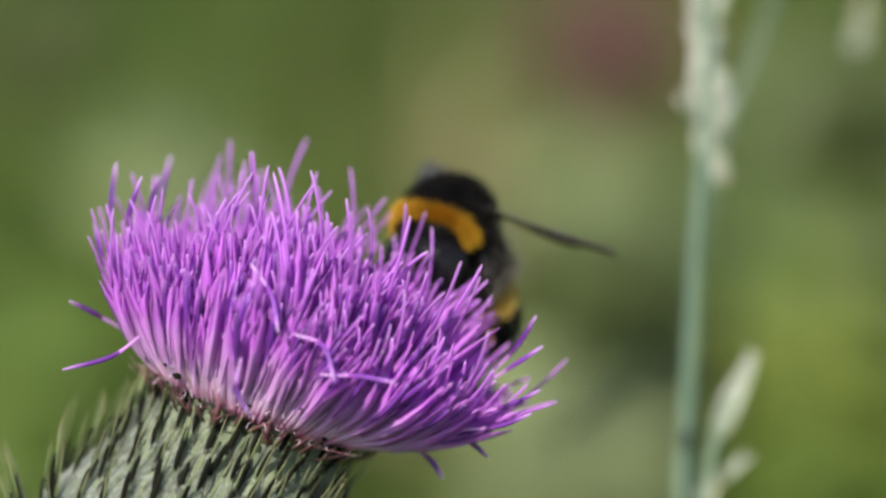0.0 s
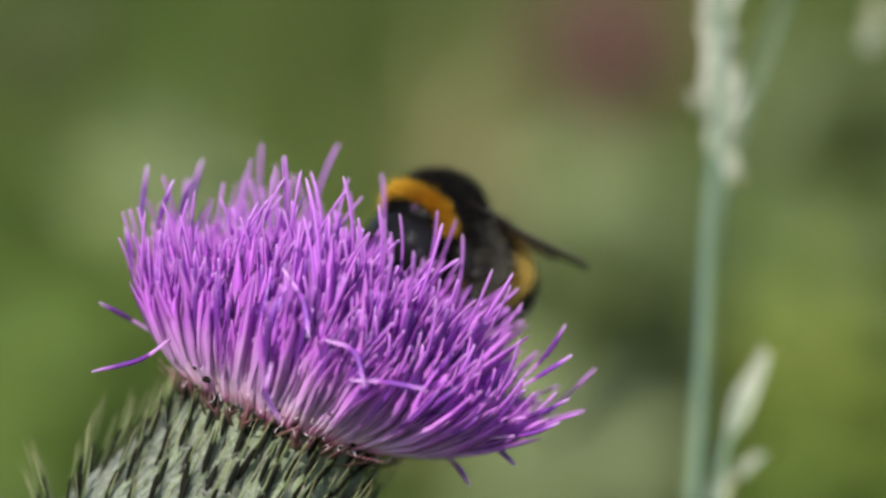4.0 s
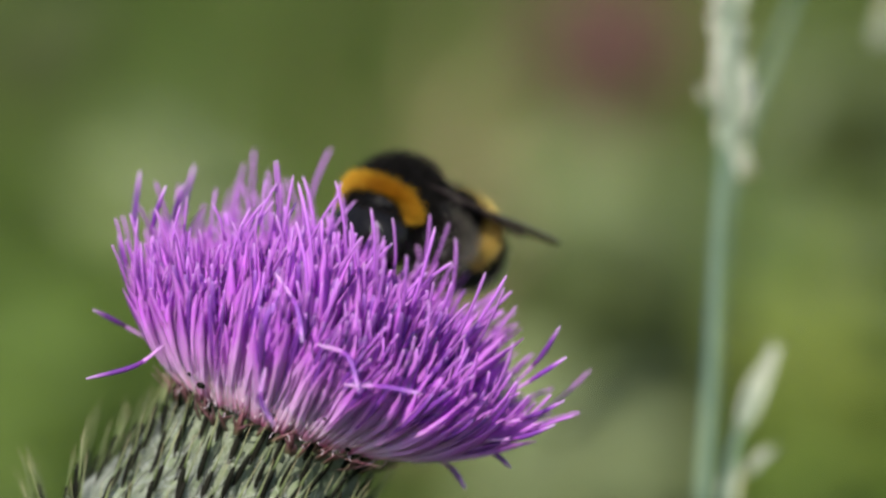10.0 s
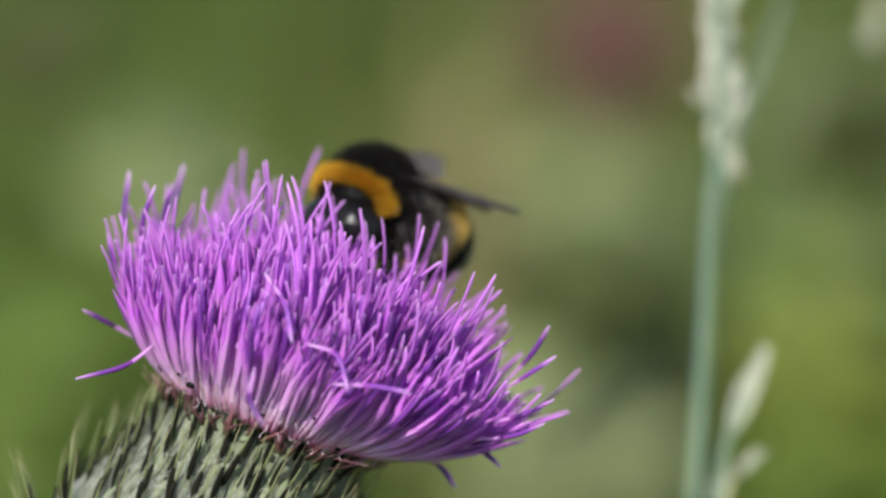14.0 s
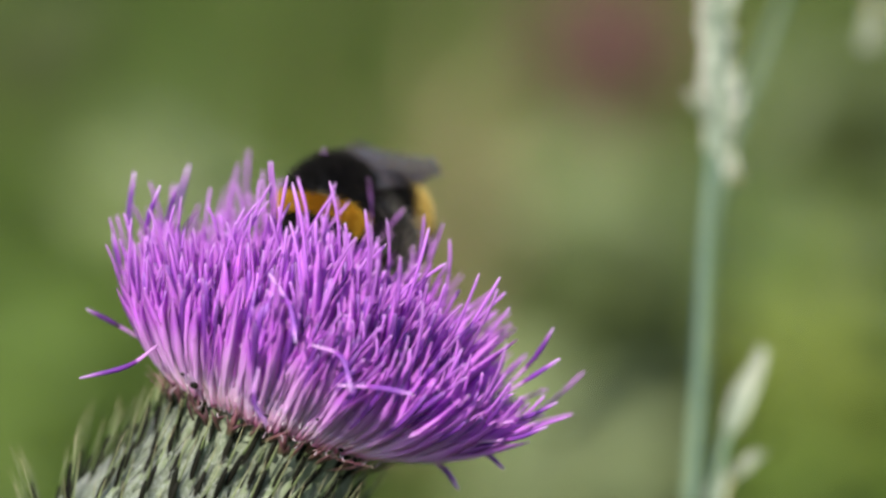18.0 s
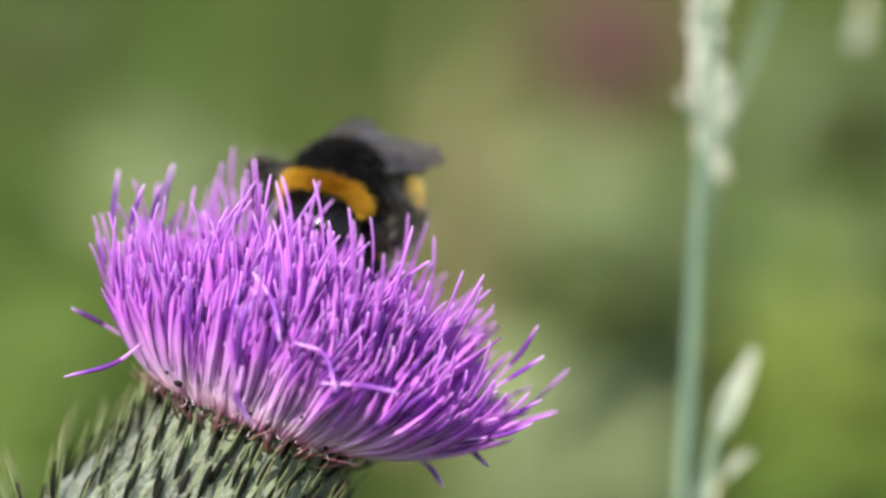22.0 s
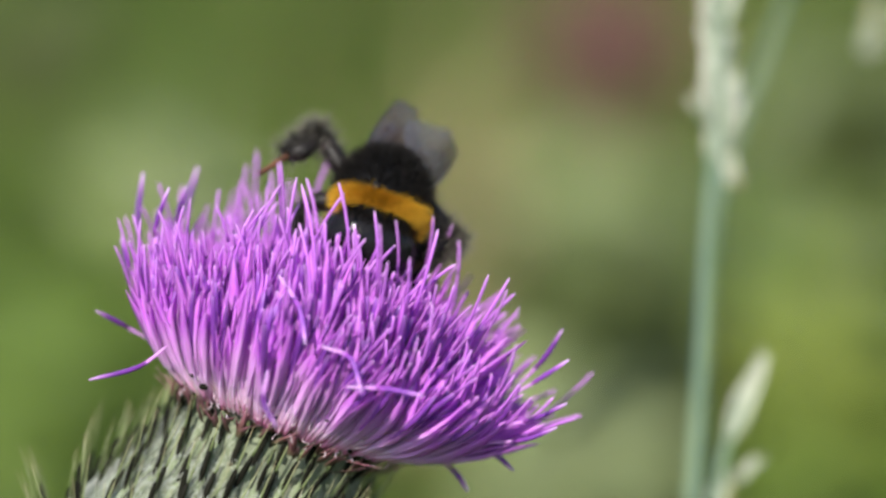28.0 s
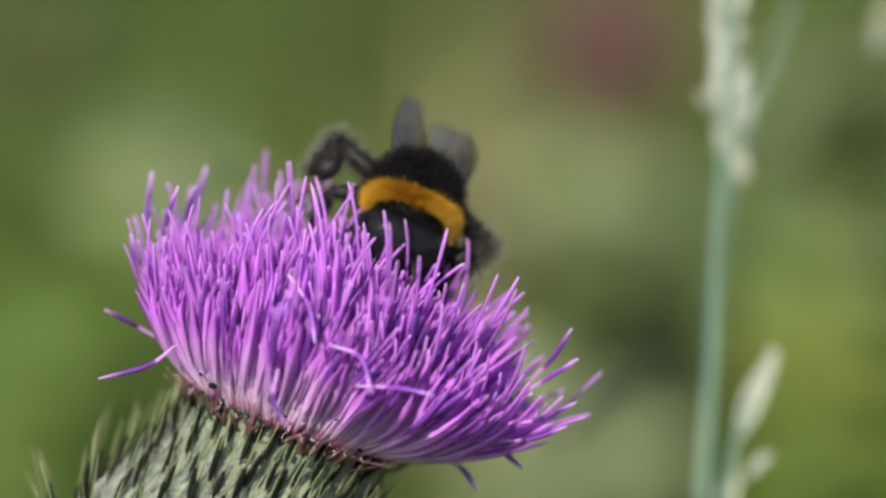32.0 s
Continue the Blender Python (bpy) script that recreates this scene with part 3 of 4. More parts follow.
    for k in range(6):
        free, angle = 1.9 + 0.12 * k, 0.42 + 0.04 * (k * 5 % 6)
        knee = Vector((0.16, 0, 1.5))
        way = Vector((math.sin(angle), 0.03 * (k - 2.5), math.cos(angle)))
        line = [Vector((0.02, 0, 0)), Vector((0.10, 0, 0.8)), knee, knee + way * free * 0.4, knee + way * free * 0.75, knee + way * free]
        b = Shape().blade([p * MM for p in line], [w * MM for w in (0.50, 0.56, 0.36, 0.21, 0.17, 0.09)], (0, 1, 0), thick=0.10 * MM, fold=-0.10)
        back = way.cross(Vector((0, 1, 0))).normalized() * -0.10
        gl = Shape().tube([(knee + back + way * free * u) * MM for u in (-0.12, 0.05, 0.35, 0.75, 1.0)], [w * MM for w in (0.05, 0.15, 0.205, 0.18, 0.10)], 7, flat=0.8, face=(1, 0, 0))
        sl, rise = 1.7 + 0.38 * k, Vector((0.12 * (k % 3), 0, 0.25))
        sp = Shape().tube([(knee + way * (free * 0.96 + sl * u) + rise * sl * u * u * 0.4) * MM for u in (0, 0.2, 0.45, 0.72, 1)], [w * MM for w in (0.085, 0.068, 0.05, 0.034, 0.008)], 5)
        bract_kinds.append(((b, sp, gl), (b.mesh("bract", BRACT), sp.mesh("spine", SPINE), gl.mesh("gland", GLAND))))
    low_bracts = Shape()
    for i in range(370):
        z = -1.2 - 14.8 * (i / 300)
        a = i * 2.399963 + g.gauss(0, 0.04)
        r, slope = radius(max(z, -19))
        n_out = Vector((math.cos(a), math.sin(a), 0))
        up = (Vector((0, 0, 1)) + n_out * slope).normalized()
        out = (n_out - up * n_out.dot(up)).normalized()
        side = up.cross(out)
        m = Matrix.Identity(4)
        for c, v in enumerate((out, side, up)):
            m[0][c], m[1][c], m[2][c] = v
        # the upper rows hug the neck
        tuck_in = -0.30 * max(0.0, 1 + (z + 1.2) / 3.5)
        m = Matrix.Translation(Vector((r * math.cos(a), r * math.sin(a), z)) * MM) @ m @ Euler((g.gauss(0, 0.05), g.gauss(-0.04, 0.04) + tuck_in, g.gauss(0, 0.08))).to_matrix().to_4x4() @ Matrix.Scale(g.uniform(0.88, 1.08), 4)
        shapes_k, meshes_k = bract_kinds[g.randrange(6)]
        if i < 300:
            b = part("bract", meshes_k[0], None, root, m=CUP @ m)
            part("spine", meshes_k[1], None, b)
            part("gland", meshes_k[2], None, b)
        else:
            for slot, q in enumerate(shapes_k):
                q.s = [slot] * len(q.s)
                low_bracts.add(q, m)
    part("bract_mass", low_bracts, (BRACT, SPINE, GLAND), root, "spiny bracts round the underside of the cup", m=CUP, kind="stuff")
    # inner bracts, dry and reddish, that stand round the foot of the florets
    for i in range(230):
        a = i * 2 * math.pi / 230 + g.gauss(0, 0.04)
        ln = g.uniform(1.2, 2.6)
        slant = g.gauss(0, 0.30) if g.random() < 0.93 else g.choice((-1, 1)) * g.uniform(0.7, 1.3)
        low, lean = g.uniform(-1.9, -0.3), g.uniform(0.45, 1.05)
        b = Shape()
        line = []
        for u in (0, 0.25, 0.5, 0.75, 1):
            w = math.sin(slant) * ln * u / 7.0
            rr = 7.0 - 0.20 * (low + 1) + math.sin(lean) * ln * u + 0.10 * math.sin(3 * u + i)
            line.append(Vector((rr * math.cos(w), rr * math.sin(w), low + math.cos(slant) * math.cos(lean) * ln * u)) * MM)
        wide = g.choice((0.5, 0.75, 1.0))
        b.blade(line, [w * wide * MM for w in (0.24, 0.26, 0.21, 0.12, 0.02)], (0, 1, 0.1), thick=0.04 * MM)
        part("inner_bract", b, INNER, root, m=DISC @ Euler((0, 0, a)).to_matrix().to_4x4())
    # dark specks that sit at the foot of the florets
    speck = Shape().ball((0, 0, 0), [0.20 * MM, 0.14 * MM, 0.14 * MM], 6, 8).mesh("dark_speck", GLAND)
    for a, z, size in ((-2.32, 0.9, 1.0), (-2.22, 0.5, 1.5), (-1.62, 0.6, 0.8), (-0.98, -0.1, 1.0), (-1.30, 1.6, 0.6)):
        r = 8.4 + 0.9 * z
        part("dark_speck", speck, None, root, m=DISC @ Matrix.Translation(Vector((r * math.cos(a), r * math.sin(a), z)) * MM) @ Matrix.Scale(size, 4))
    # pale curled hairs and dark specks along the neck
    for i in range(36):
        a = -math.pi / 2 + g.gauss(0, 0.75)
        z = g.uniform(-0.9, 1.2)
        r = 8.1 + z * 0.9 + g.uniform(0, 0.7)
        size = g.uniform(0.10, 0.30)
        line = [Vector((size * math.cos(u * 3.6), size * math.sin(u * 3.6), size * 0.9 * u)) * MM for u in (0, 0.2, 0.4, 0.6, 0.8, 1)]
        m = DISC @ Euler((0, 0, a)).to_matrix().to_4x4() @ Matrix.Translation(Vector((r, 0, z)) * MM) @ Euler((g.uniform(-1, 1), g.uniform(0.6, 2.2), g.uniform(0, 6))).to_matrix().to_4x4()
        part("curled_hair", Shape().tube(line, [0.025 * MM, 0.035 * MM, 0.03 * MM, 0.028 * MM, 0.02 * MM, 0.01 * MM], 5), PAPPUS, root, m=m)
    # silky pappus hairs among the feet of the florets
    silk = Shape()
    for i in range(3200):
        a, r = g.uniform(0, 6.283), g.uniform(0.92, 1.03)
        lean = lean_at(1.0, 0.15) + side_lean(1.0, a) + g.gauss(0, 0.12)
        ln = g.uniform(1.5, 4.2)
        way = Euler((0, 0, a + g.gauss(0, 0.1))).to_matrix() @ Vector((math.sin(lean), 0, math.cos(lean)))
        p = foot_of(r, a)
        silk.hair(p * MM, (p + way * ln) * MM, 0.014 * MM, Vector((0, 0, -0.05 * ln)) * MM)
    part("pappus", silk, PAPPUS, root, "silky pale hairs at the feet of the florets", m=DISC, kind="stuff")
    wool = Shape()
    for i in range(9000):
        z = g.triangular(-15, -2, -9)
        a = g.uniform(0, 6.283)
        r, _ = radius(z)
        p = Vector((math.cos(a) * (r + 0.3), math.sin(a) * (r + 0.3), z))
        q = p + Vector((g.gauss(0, 1.1), g.gauss(0, 1.1), g.gauss(0, 1.1)))
        r, _ = radius(q.z)
        away = Vector((q.x, q.y, 0)).normalized() * (r + g.uniform(0.2, 0.6))
        q = Vector((away.x, away.y, q.z))
        wool.hair(p * MM, q * MM, 0.011 * MM)
    part("cobweb_hair", wool, WOOL, root, "fine pale cobweb hairs between the bracts", m=CUP, kind="stuff")
    # stem down to the ground
    low = CUP @ (Vector((0, 0, -22)) * MM)
    dirn = (CUP.to_3x3() @ Vector((0, 0, -1))).normalized()
    line = curve_path([low - dirn * 0.002, low + dirn * 0.03, Vector((low.x * 0.25 - 0.006, low.y * 0.3, low.z * 0.55)), Vector((0, 0, -0.012))], 22)
    stem = Shape()
    stem.tube(line, [(2.6 + 1.4 * i / 21) * MM for i in range(22)], 12)
    for k in range(8):
        w = k * math.pi / 4
        off = Vector((math.cos(w), math.sin(w), 0)) * 2.9 * MM
        stem.tube([p + off * (1 + 0.4 * i / 21) for i, p in enumerate(line)], [0.5 * MM] * 22, 5)
    part("stem", stem, STEM, root, "ribbed green thistle stem")
    return root


thistle = build_thistle()

# ---- the bumblebee ----
def fur(centre, radii, count, length, width, keep, g, lean=0.35, jitter=0.3):
    """Hairs on an ellipsoid, combed towards -x; keep(u, v, w) says which roots count, on the unit ball."""
    sh = Shape()
    made = 0
    while made < count:
        d = Vector((g.gauss(0, 1), g.gauss(0, 1), g.gauss(0, 1))).normalized()
        if not keep(d.x, d.y, d.z):
            continue
        root = Vector(centre) + Vector((d.x * radii[0], d.y * radii[1], d.z * radii[2])) * 0.98
        nrm = Vector((d.x / radii[0], d.y / radii[1], d.z / radii[2])).normalized()
        way = (nrm + Vector((-lean, 0, 0)) + Vector((g.gauss(0, jitter), g.gauss(0, jitter), g.gauss(0, jitter)))).normalized()
        ln = length * g.uniform(0.6, 1.15)
        sh.hair(root * MM, (root + way * ln) * MM, width * MM, Vector((-0.1 * ln, 0, 0)) * MM)
        made += 1
    return sh


def wing_mesh(length, width):
    """A forewing or hindwing that grows along +x, its front edge on +y, with a slight camber, and its veins apart."""
    rows, cols = 14, 6
    sh = Shape()
    for side in (0, 1):
        for i in range(rows + 1):
            u = i / rows
            front = 0.10 * width * math.sin(math.pi * u) + 0.04 * width
            back = -width * (0.08 + 0.92 * math.sin(math.pi * min(1, u * 0.86 + 0.06)) ** 0.8) * (1 if u < 0.94 else 0.45)
            if i == rows:
                front, back = -0.28 * width, -0.42 * width
            for j in range(cols + 1):
                v = j / cols
                y = front + (back - front) * v
                z = 0.25 * math.sin(math.pi * v) * (0.5 + u) + 0.05 * math.sin(9 * u + 4 * v) - side * 0.03
                sh.v.append(Vector((u * length, y, z)) * MM)
                sh.a.append(u)
    w = cols + 1
    half = (rows + 1) * w
    for side in (0, 1):
        for i in range(rows):
            for j in range(cols):
                a = side * half + i * w + j
                q = (a, a + 1, a + w + 1, a + w)
                sh.f.append(q if side else tuple(reversed(q)))
                sh.s.append(0)
    vein = Shape()
    top = sh.v[:half]
    lift = Vector((0, 0, 0.02 * MM))
    for v, r in ((0, 0.09), (1, 0.06), (2, 0.05), (4, 0.045)):
        last = rows if v < 3 else rows - 3
        vein.tube([top[i * w + v] + lift for i in range(0, last + 1, 1)], [max(0.02, r * (1 - 0.6 * i / rows)) * MM for i in range(last + 1)], 4)
    for i in (5, 8, 10):
        vein.tube([top[i * w + v] + lift for v in range(0, 5)], [0.04 * MM] * 5, 4)
    return sh, vein


LEGS = {
    "front_leg": ((1.5, 1.4, -2.2), (2.6, 2.9, -2.4), (3.0, 4.0, -4.2), (3.6, 4.6, -6.0)),
    "middle_leg": ((0.2, 2.3, -1.2), (0.4, 4.6, 0.1), (0.3, 6.6, -1.7), (0.6, 8.4, -3.2)),
    "hind_leg": ((-1.0, 2.6, 0.0), (-1.0, 2.6, 3.2), (-1.0, 5.3, 2.9), (-1.0, 7.4, 2.7)),
}


def wing_pose(body, hinge, s, fall, turn, tilt):
    """A wing on its hinge in the space of the body's pose: it points right and down by fall and away by turn as seen,
    its upper face turned to the lens by tilt, in degrees; s: its side."""
    a, b = radians(fall), radians(turn)
    way = RIGHT * (math.cos(a) * math.cos(b)) - UP * math.sin(a) + AHEAD * (math.cos(a) * math.sin(b))
    face = (UP - way * UP.dot(way)).normalized()
    lensward = (-AHEAD + way * AHEAD.dot(way)).normalized()
    sign = 1 if face.cross(lensward).dot(way) > 0 else -1
    face = Matrix.Rotation(radians(tilt) * sign, 3, way) @ face
    x = -way
    y = face.cross(x)
    m = Matrix.Identity(4)
    for i, v in enumerate((x, y, face)):
        m[0][i], m[1][i], m[2][i] = v
    place = body @ (Vector((hinge[0], s * hinge[1], hinge[2])) * MM)
    return body.inverted() @ Matrix.Translation(place) @ m


def abdomen_pose(body, x, y, d, fall, turn):
    """The abdomen in the space of the body's pose: x right, y up and d away from the thorax in mm as seen,
    its tip pointing right and down by fall and away by turn, in degrees."""
    a, b = radians(fall), radians(turn)
    tail = RIGHT * (math.cos(a) * math.cos(b)) - UP * math.sin(a) + AHEAD * (math.cos(a) * math.sin(b))
    front = -tail
    back = (UP - front * UP.dot(front)).normalized()
    left = back.cross(front)
    m = Matrix.Identity(4)
    for i, v in enumerate((front, left, back)):
        m[0][i], m[1][i], m[2][i] = v
    place = body.translation + (RIGHT * x + UP * y + AHEAD * d) * MM
    return body.inverted() @ Matrix.Translation(place) @ m


def frame_of(a, b):
    """Axes as columns: along a, then square to it towards b."""
    x = a.normalized()
    y = (b - x * b.dot(x)).normalized()
    z = x.cross(y)
    return Matrix((x, y, z)).transposed()


def leg_reach(body, name, s, knee, toe):
    """A leg on its hip in the space of the body's pose, so that its knee and toe lie that way as seen (right, up, away)."""
    p = [Vector((q[0], s * q[1], q[2])) for q in LEGS[name]]
    seen = [RIGHT * v[0] + UP * v[1] + AHEAD * v[2] for v in (knee, toe)]
    turn = frame_of(*seen) @ frame_of(p[1] - p[0], p[3] - p[0]).inverted()
    return Matrix.Translation(p[0] * MM) @ (body.to_3x3().inverted() @ turn).to_4x4()


def build_bee():
    g = random.Random(5)
    root = thing("bumblebee", Matrix.Identity(4), "black bumblebee with yellow bands feeding on the thistle", "bumblebee")
    # thorax with its dense coat
    tr = (3.2, 2.75, 2.75)
    thorax = part("thorax", Shape().ball((0, 0, 0), [r * MM for r in tr], 14, 22), BEE_SHELL, root)
    collar = lambda x, y, z: 0.58 - 0.30 * y * y < x < 0.80 - 0.30 * y * y and z > -0.12
    part("collar_fur", fur((0, 0, 0), tr, 7500, 1.1, 0.024, collar, g, 0.1, jitter=0.18), YELLOW_FUR, thorax, "golden yellow fur collar")
    part("back_fur", fur((0, 0, 0), tr, 9500, 1.05, 0.026, lambda x, y, z: not collar(x, y, z), g, 0.15), BLACK_FUR, thorax, "black fur")
    # head, bent down
    hm = Matrix.Translation(Vector((3.2, 0, -1.7)) * MM) @ Euler((0, radians(70), 0)).to_matrix().to_4x4()
    head = part("head", Shape().ball((0, 0, 0), [2.8 * MM, 2.95 * MM, 1.9 * MM], 14, 20, lambda u: 1.05 - 0.22 * u), BEE_FACE, root, "glossy black head", m=hm)
    for s in (-1, 1):
        part("eye", Shape().ball(Vector((-0.2, s * 2.35, 0.2)) * MM, [1.45 * MM, 0.7 * MM, 0.95 * MM], 10, 14), BEE_EYE, head)
        line = curve_path([Vector(p) * MM for p in ((0.2, s * 0.6, 1.45), (-0.6, s * 1.0, 2.7), (1.4, s * 1.9, 3.9), (3.6, s * 2.6, 4.1))], 10)
        part("antenna", Shape().tube(line, [0.13 * MM] * 9 + [0.07 * MM], 6), BEE_LEG, head)
    part("face_fur", fur((0, 0, 0), (2.8, 2.6, 1.9), 350, 0.55, 0.03, lambda x, y, z: z > 0.1 and abs(y) < 0.6, g, 0.0), BLACK_FUR, head)
    part("tongue", Shape().tube([Vector(p) * MM for p in ((2.3, 0, 0), (3.4, 0, 0.1), (5.2, 0, -0.3))], [0.35 * MM, 0.22 * MM, 0.08 * MM], 6), BEE_FOOT, head)
    # abdomen, hanging a little
    ar = (4.2, 3.3, 3.0)
    narrow = lambda u: 1.0 - 0.16 * max(0, -u)
    ab = part("abdomen", Shape().ball((0, 0, 0), [r * MM for r in ar], 18, 24, narrow), BEE_SHELL, root, "glossy black abdomen", m=pose(-0.0062, 0, -0.0027))
    part("band_fur", fur((0, 0, 0), ar, 5200, 0.75, 0.026, lambda x, y, z: 0.16 < x < 0.58 and z > -0.75, g, 0.8), PALE_YELLOW_FUR, ab, "yellow fur band")
    part("waist_fur", fur((0, 0, 0), ar, 3200, 1.1, 0.03, lambda x, y, z: x >= 0.58, g, 0.5), BLACK_FUR, ab)
    part("belly_fur", fur((0, 0, 0), (4.1, 3.2, 2.9), 2400, 0.5, 0.03, lambda x, y, z: -0.5 < x <= 0.16, g, 1.0), BLACK_FUR, ab)
    part("tail_fur", fur((0, 0, 0), (4.1, 3.0, 2.7), 2200, 0.7, 0.035, lambda x, y, z: x <= -0.5, g, 1.2), BUFF_FUR, ab, "buff white tail fur")
    # wings
    wings = []
    for s in (-1, 1):
        for name, ln, wd, rootp in (("forewing", 11.0, 3.7, (-0.3, 2.2, 1.6)), ("hindwing", 7.8, 2.5, (-1.0, 2.2, 1.2))):
            sh, vein = wing_mesh(ln, wd)
            flip = Matrix.Scale(-1, 4, (0, 1, 0)) if s < 0 else Matrix.Identity(4)
            for q in (sh, vein):
                q.v = [flip @ Matrix.Scale(-1, 4, (1, 0, 0)) @ p for p in q.v]
                q.f = [tuple(reversed(f)) for f in q.f] if s > 0 else q.f
            w = part(name, sh, WING, root, "smoky translucent wing", m=pose(*[c * MM for c in (rootp[0], s * rootp[1], rootp[2])]))
            part("vein", vein, VEIN, w)
            wings.append((w, s, rootp))
    # legs: thigh, shin and foot, each leg hung at its hip
    legs = {}
    for name, joints in LEGS.items():
        for s in (-1, 1):
            pts = [Vector((p[0], s * p[1], p[2])) for p in joints]
            hip = pts[0]
            rel = [(p - hip) * MM for p in pts]
            wide = 2.3 if name == "hind_leg" else 1.0
            leg = part(name, Shape().tube(curve_path([rel[0], (rel[0] + rel[1]) / 2 + Vector((0, 0, 0.2 * MM)), rel[1]], 6), [r * MM for r in (0.50, 0.64, 0.68, 0.62, 0.52, 0.40)], 8), BEE_LEG, root, "hairy black leg", m=Matrix.Translation(hip * MM))
            part("shin", Shape().tube(curve_path([rel[1], (rel[1] + rel[2]) / 2, rel[2]], 6), [r * wide * MM for r in (0.26, 0.36, 0.46, 0.52, 0.50, 0.34)], 8, flat=0.6), BEE_LEG, leg)
            foot = curve_path([rel[2], (rel[2] * 2 + rel[3]) / 3, rel[3], rel[3] + (rel[3] - rel[2]) * 0.1 + Vector((0.3 * MM, 0, 0))], 10)
            part("foot", Shape().tube(foot, [r * MM for r in (0.26, 0.24, 0.20, 0.18, 0.20, 0.16, 0.18, 0.15, 0.14, 0.05)], 6), BEE_FOOT, leg)
            fringe = Shape()
            hind = name == "hind_leg"
            for i in range(3600 if hind else 1000):
                u = g.random() ** (1.6 if hind else 1.0)
                p = rel[1] + (rel[2] - rel[1]) * u if g.random() < 0.7 else rel[1] + (rel[0] - rel[1]) * u
                d = Vector((g.gauss(0, 1), g.gauss(0, 1), g.gauss(0.5, 1))).normalized()
                fringe.hair(p + d * 0.3 * MM, p + d * g.uniform(0.7, 2.0 if hind else 1.2) * MM, 0.02 * MM)
            part("fringe", fringe, GREY_FUR if name != "front_leg" else BLACK_FUR, leg, "pale grey hair fringe")
            legs[name, s] = leg
    return root, wings, legs, ab


bee, bee_wings, bee_legs, bee_abdomen = build_bee()


def bee_pose(x, y, d, yaw, pitch, roll):
    """The bee's body at that place: yaw 0 faces left across the view, 90 faces the lens; pitch lifts its nose."""
    a, p = radians(yaw), radians(pitch)
    f = (RIGHT * (-math.cos(a) * math.cos(p)) + UP * math.sin(p) - AHEAD * (math.sin(a) * math.cos(p))).normalized()
    back = (UP - f * UP.dot(f)).normalized()
    back = Matrix.Rotation(radians(roll), 3, f) @ back
    left = back.cross(f)
    m = Matrix.Identity(4)
    for i, v in enumerate((f, left, back)):
        m[0][i], m[1][i], m[2][i] = v
    return Matrix.Translation(spot(x, y, d)) @ m

# ---- the grasses beside the thistle ----
def spikelet_shape(g, size=1.0):
    sh = Shape()
    for k in range(5):
        side = 1 if k % 2 else -1
        a = 0.28 * side * (1 - k * 0.1)
        z0 = k * 0.75 * size
        ln = g.uniform(3.0, 4.0) * size
        pts = [Vector((math.sin(a) * ln * u * (1 - 0.25 * u) + side * 0.2, 0.12 * math.sin(k) * u, z0 + ln * u)) * MM for u in (0, 0.3, 0.65, 1)]
        sh.tube(pts, [r * size * MM for r in (0.25, 0.62, 0.5, 0.05)], 6, flat=0.75)
    return sh


def grass_stalk(name, line_mm, thick, ear_from, label, seed, spike_size=1.0, spikes=16, open_=0.35, droop=(), mat=None):
    """A flowering grass: a culm from the ground through places in the view, with an ear of spikelets from the given share of it upwards."""
    g = random.Random(seed)
    pts = [spot(*p) for p in line_mm]
    base = Vector((pts[0].x - 0.01, pts[0].y + 0.006, 0))
    root = thing(name, Matrix.Translation(base), label, "grass", "grass stalks beside the thistle")
    low = [Vector((0, 0, -0.01)), (pts[0] - base) * 0.5 + Vector((-0.002, 0, 0))]
    upper = curve_path([p - base for p in pts], 40)
    line = curve_path(low + [pts[0] - base], 12)[:-1] + upper
    n = len(line)
    part("culm", Shape().tube(line, [thick * (1.15 - 0.55 * i / n) * MM for i in range(n)], 10), mat or CULM, root)
    shapes = [spikelet_shape(g, spike_size * (0.85 + 0.1 * k)).mesh("spikelet", SPIKELET) for k in range(4)]
    start = int(ear_from * 39)
    for k in range(spikes):
        i = start + (39 - start) * k / max(1, spikes - 1)
        j = min(38, int(i))
        p = upper[j] + (upper[j + 1] - upper[j]) * (i - j)
        way = (upper[j + 1] - upper[j]).normalized()
        turn = (k % 2) * math.pi + g.uniform(-0.7, 0.7)
        tilt = open_ * g.uniform(0.6, 1.4)
        m = Matrix.Translation(p) @ way.to_track_quat("Z", "Y").to_matrix().to_4x4() @ Euler((0, 0, turn)).to_matrix().to_4x4() @ Euler((0, tilt, 0)).to_matrix().to_4x4()
        part("spikelet", shapes[k % 4], None, root, m=m)
    for (a, b, size, tint) in droop:
        p, q = spot(*a) - base, spot(*b) - base
        way = (q - p)
        part("pedicel", Shape().tube([p, p + way * 0.3], [0.2 * MM, 0.16 * MM], 6), CULM, root)
        part("spikelet", spikelet_shape(g, size), tint, root, m=Matrix.Translation(p + way * 0.25) @ way.to_track_quat("Z", "Y").to_matrix().to_4x4())
    return root


def mm(px, py, d):
    return ((px - 784) / 28.5, (441 - py) / 28.5, d)


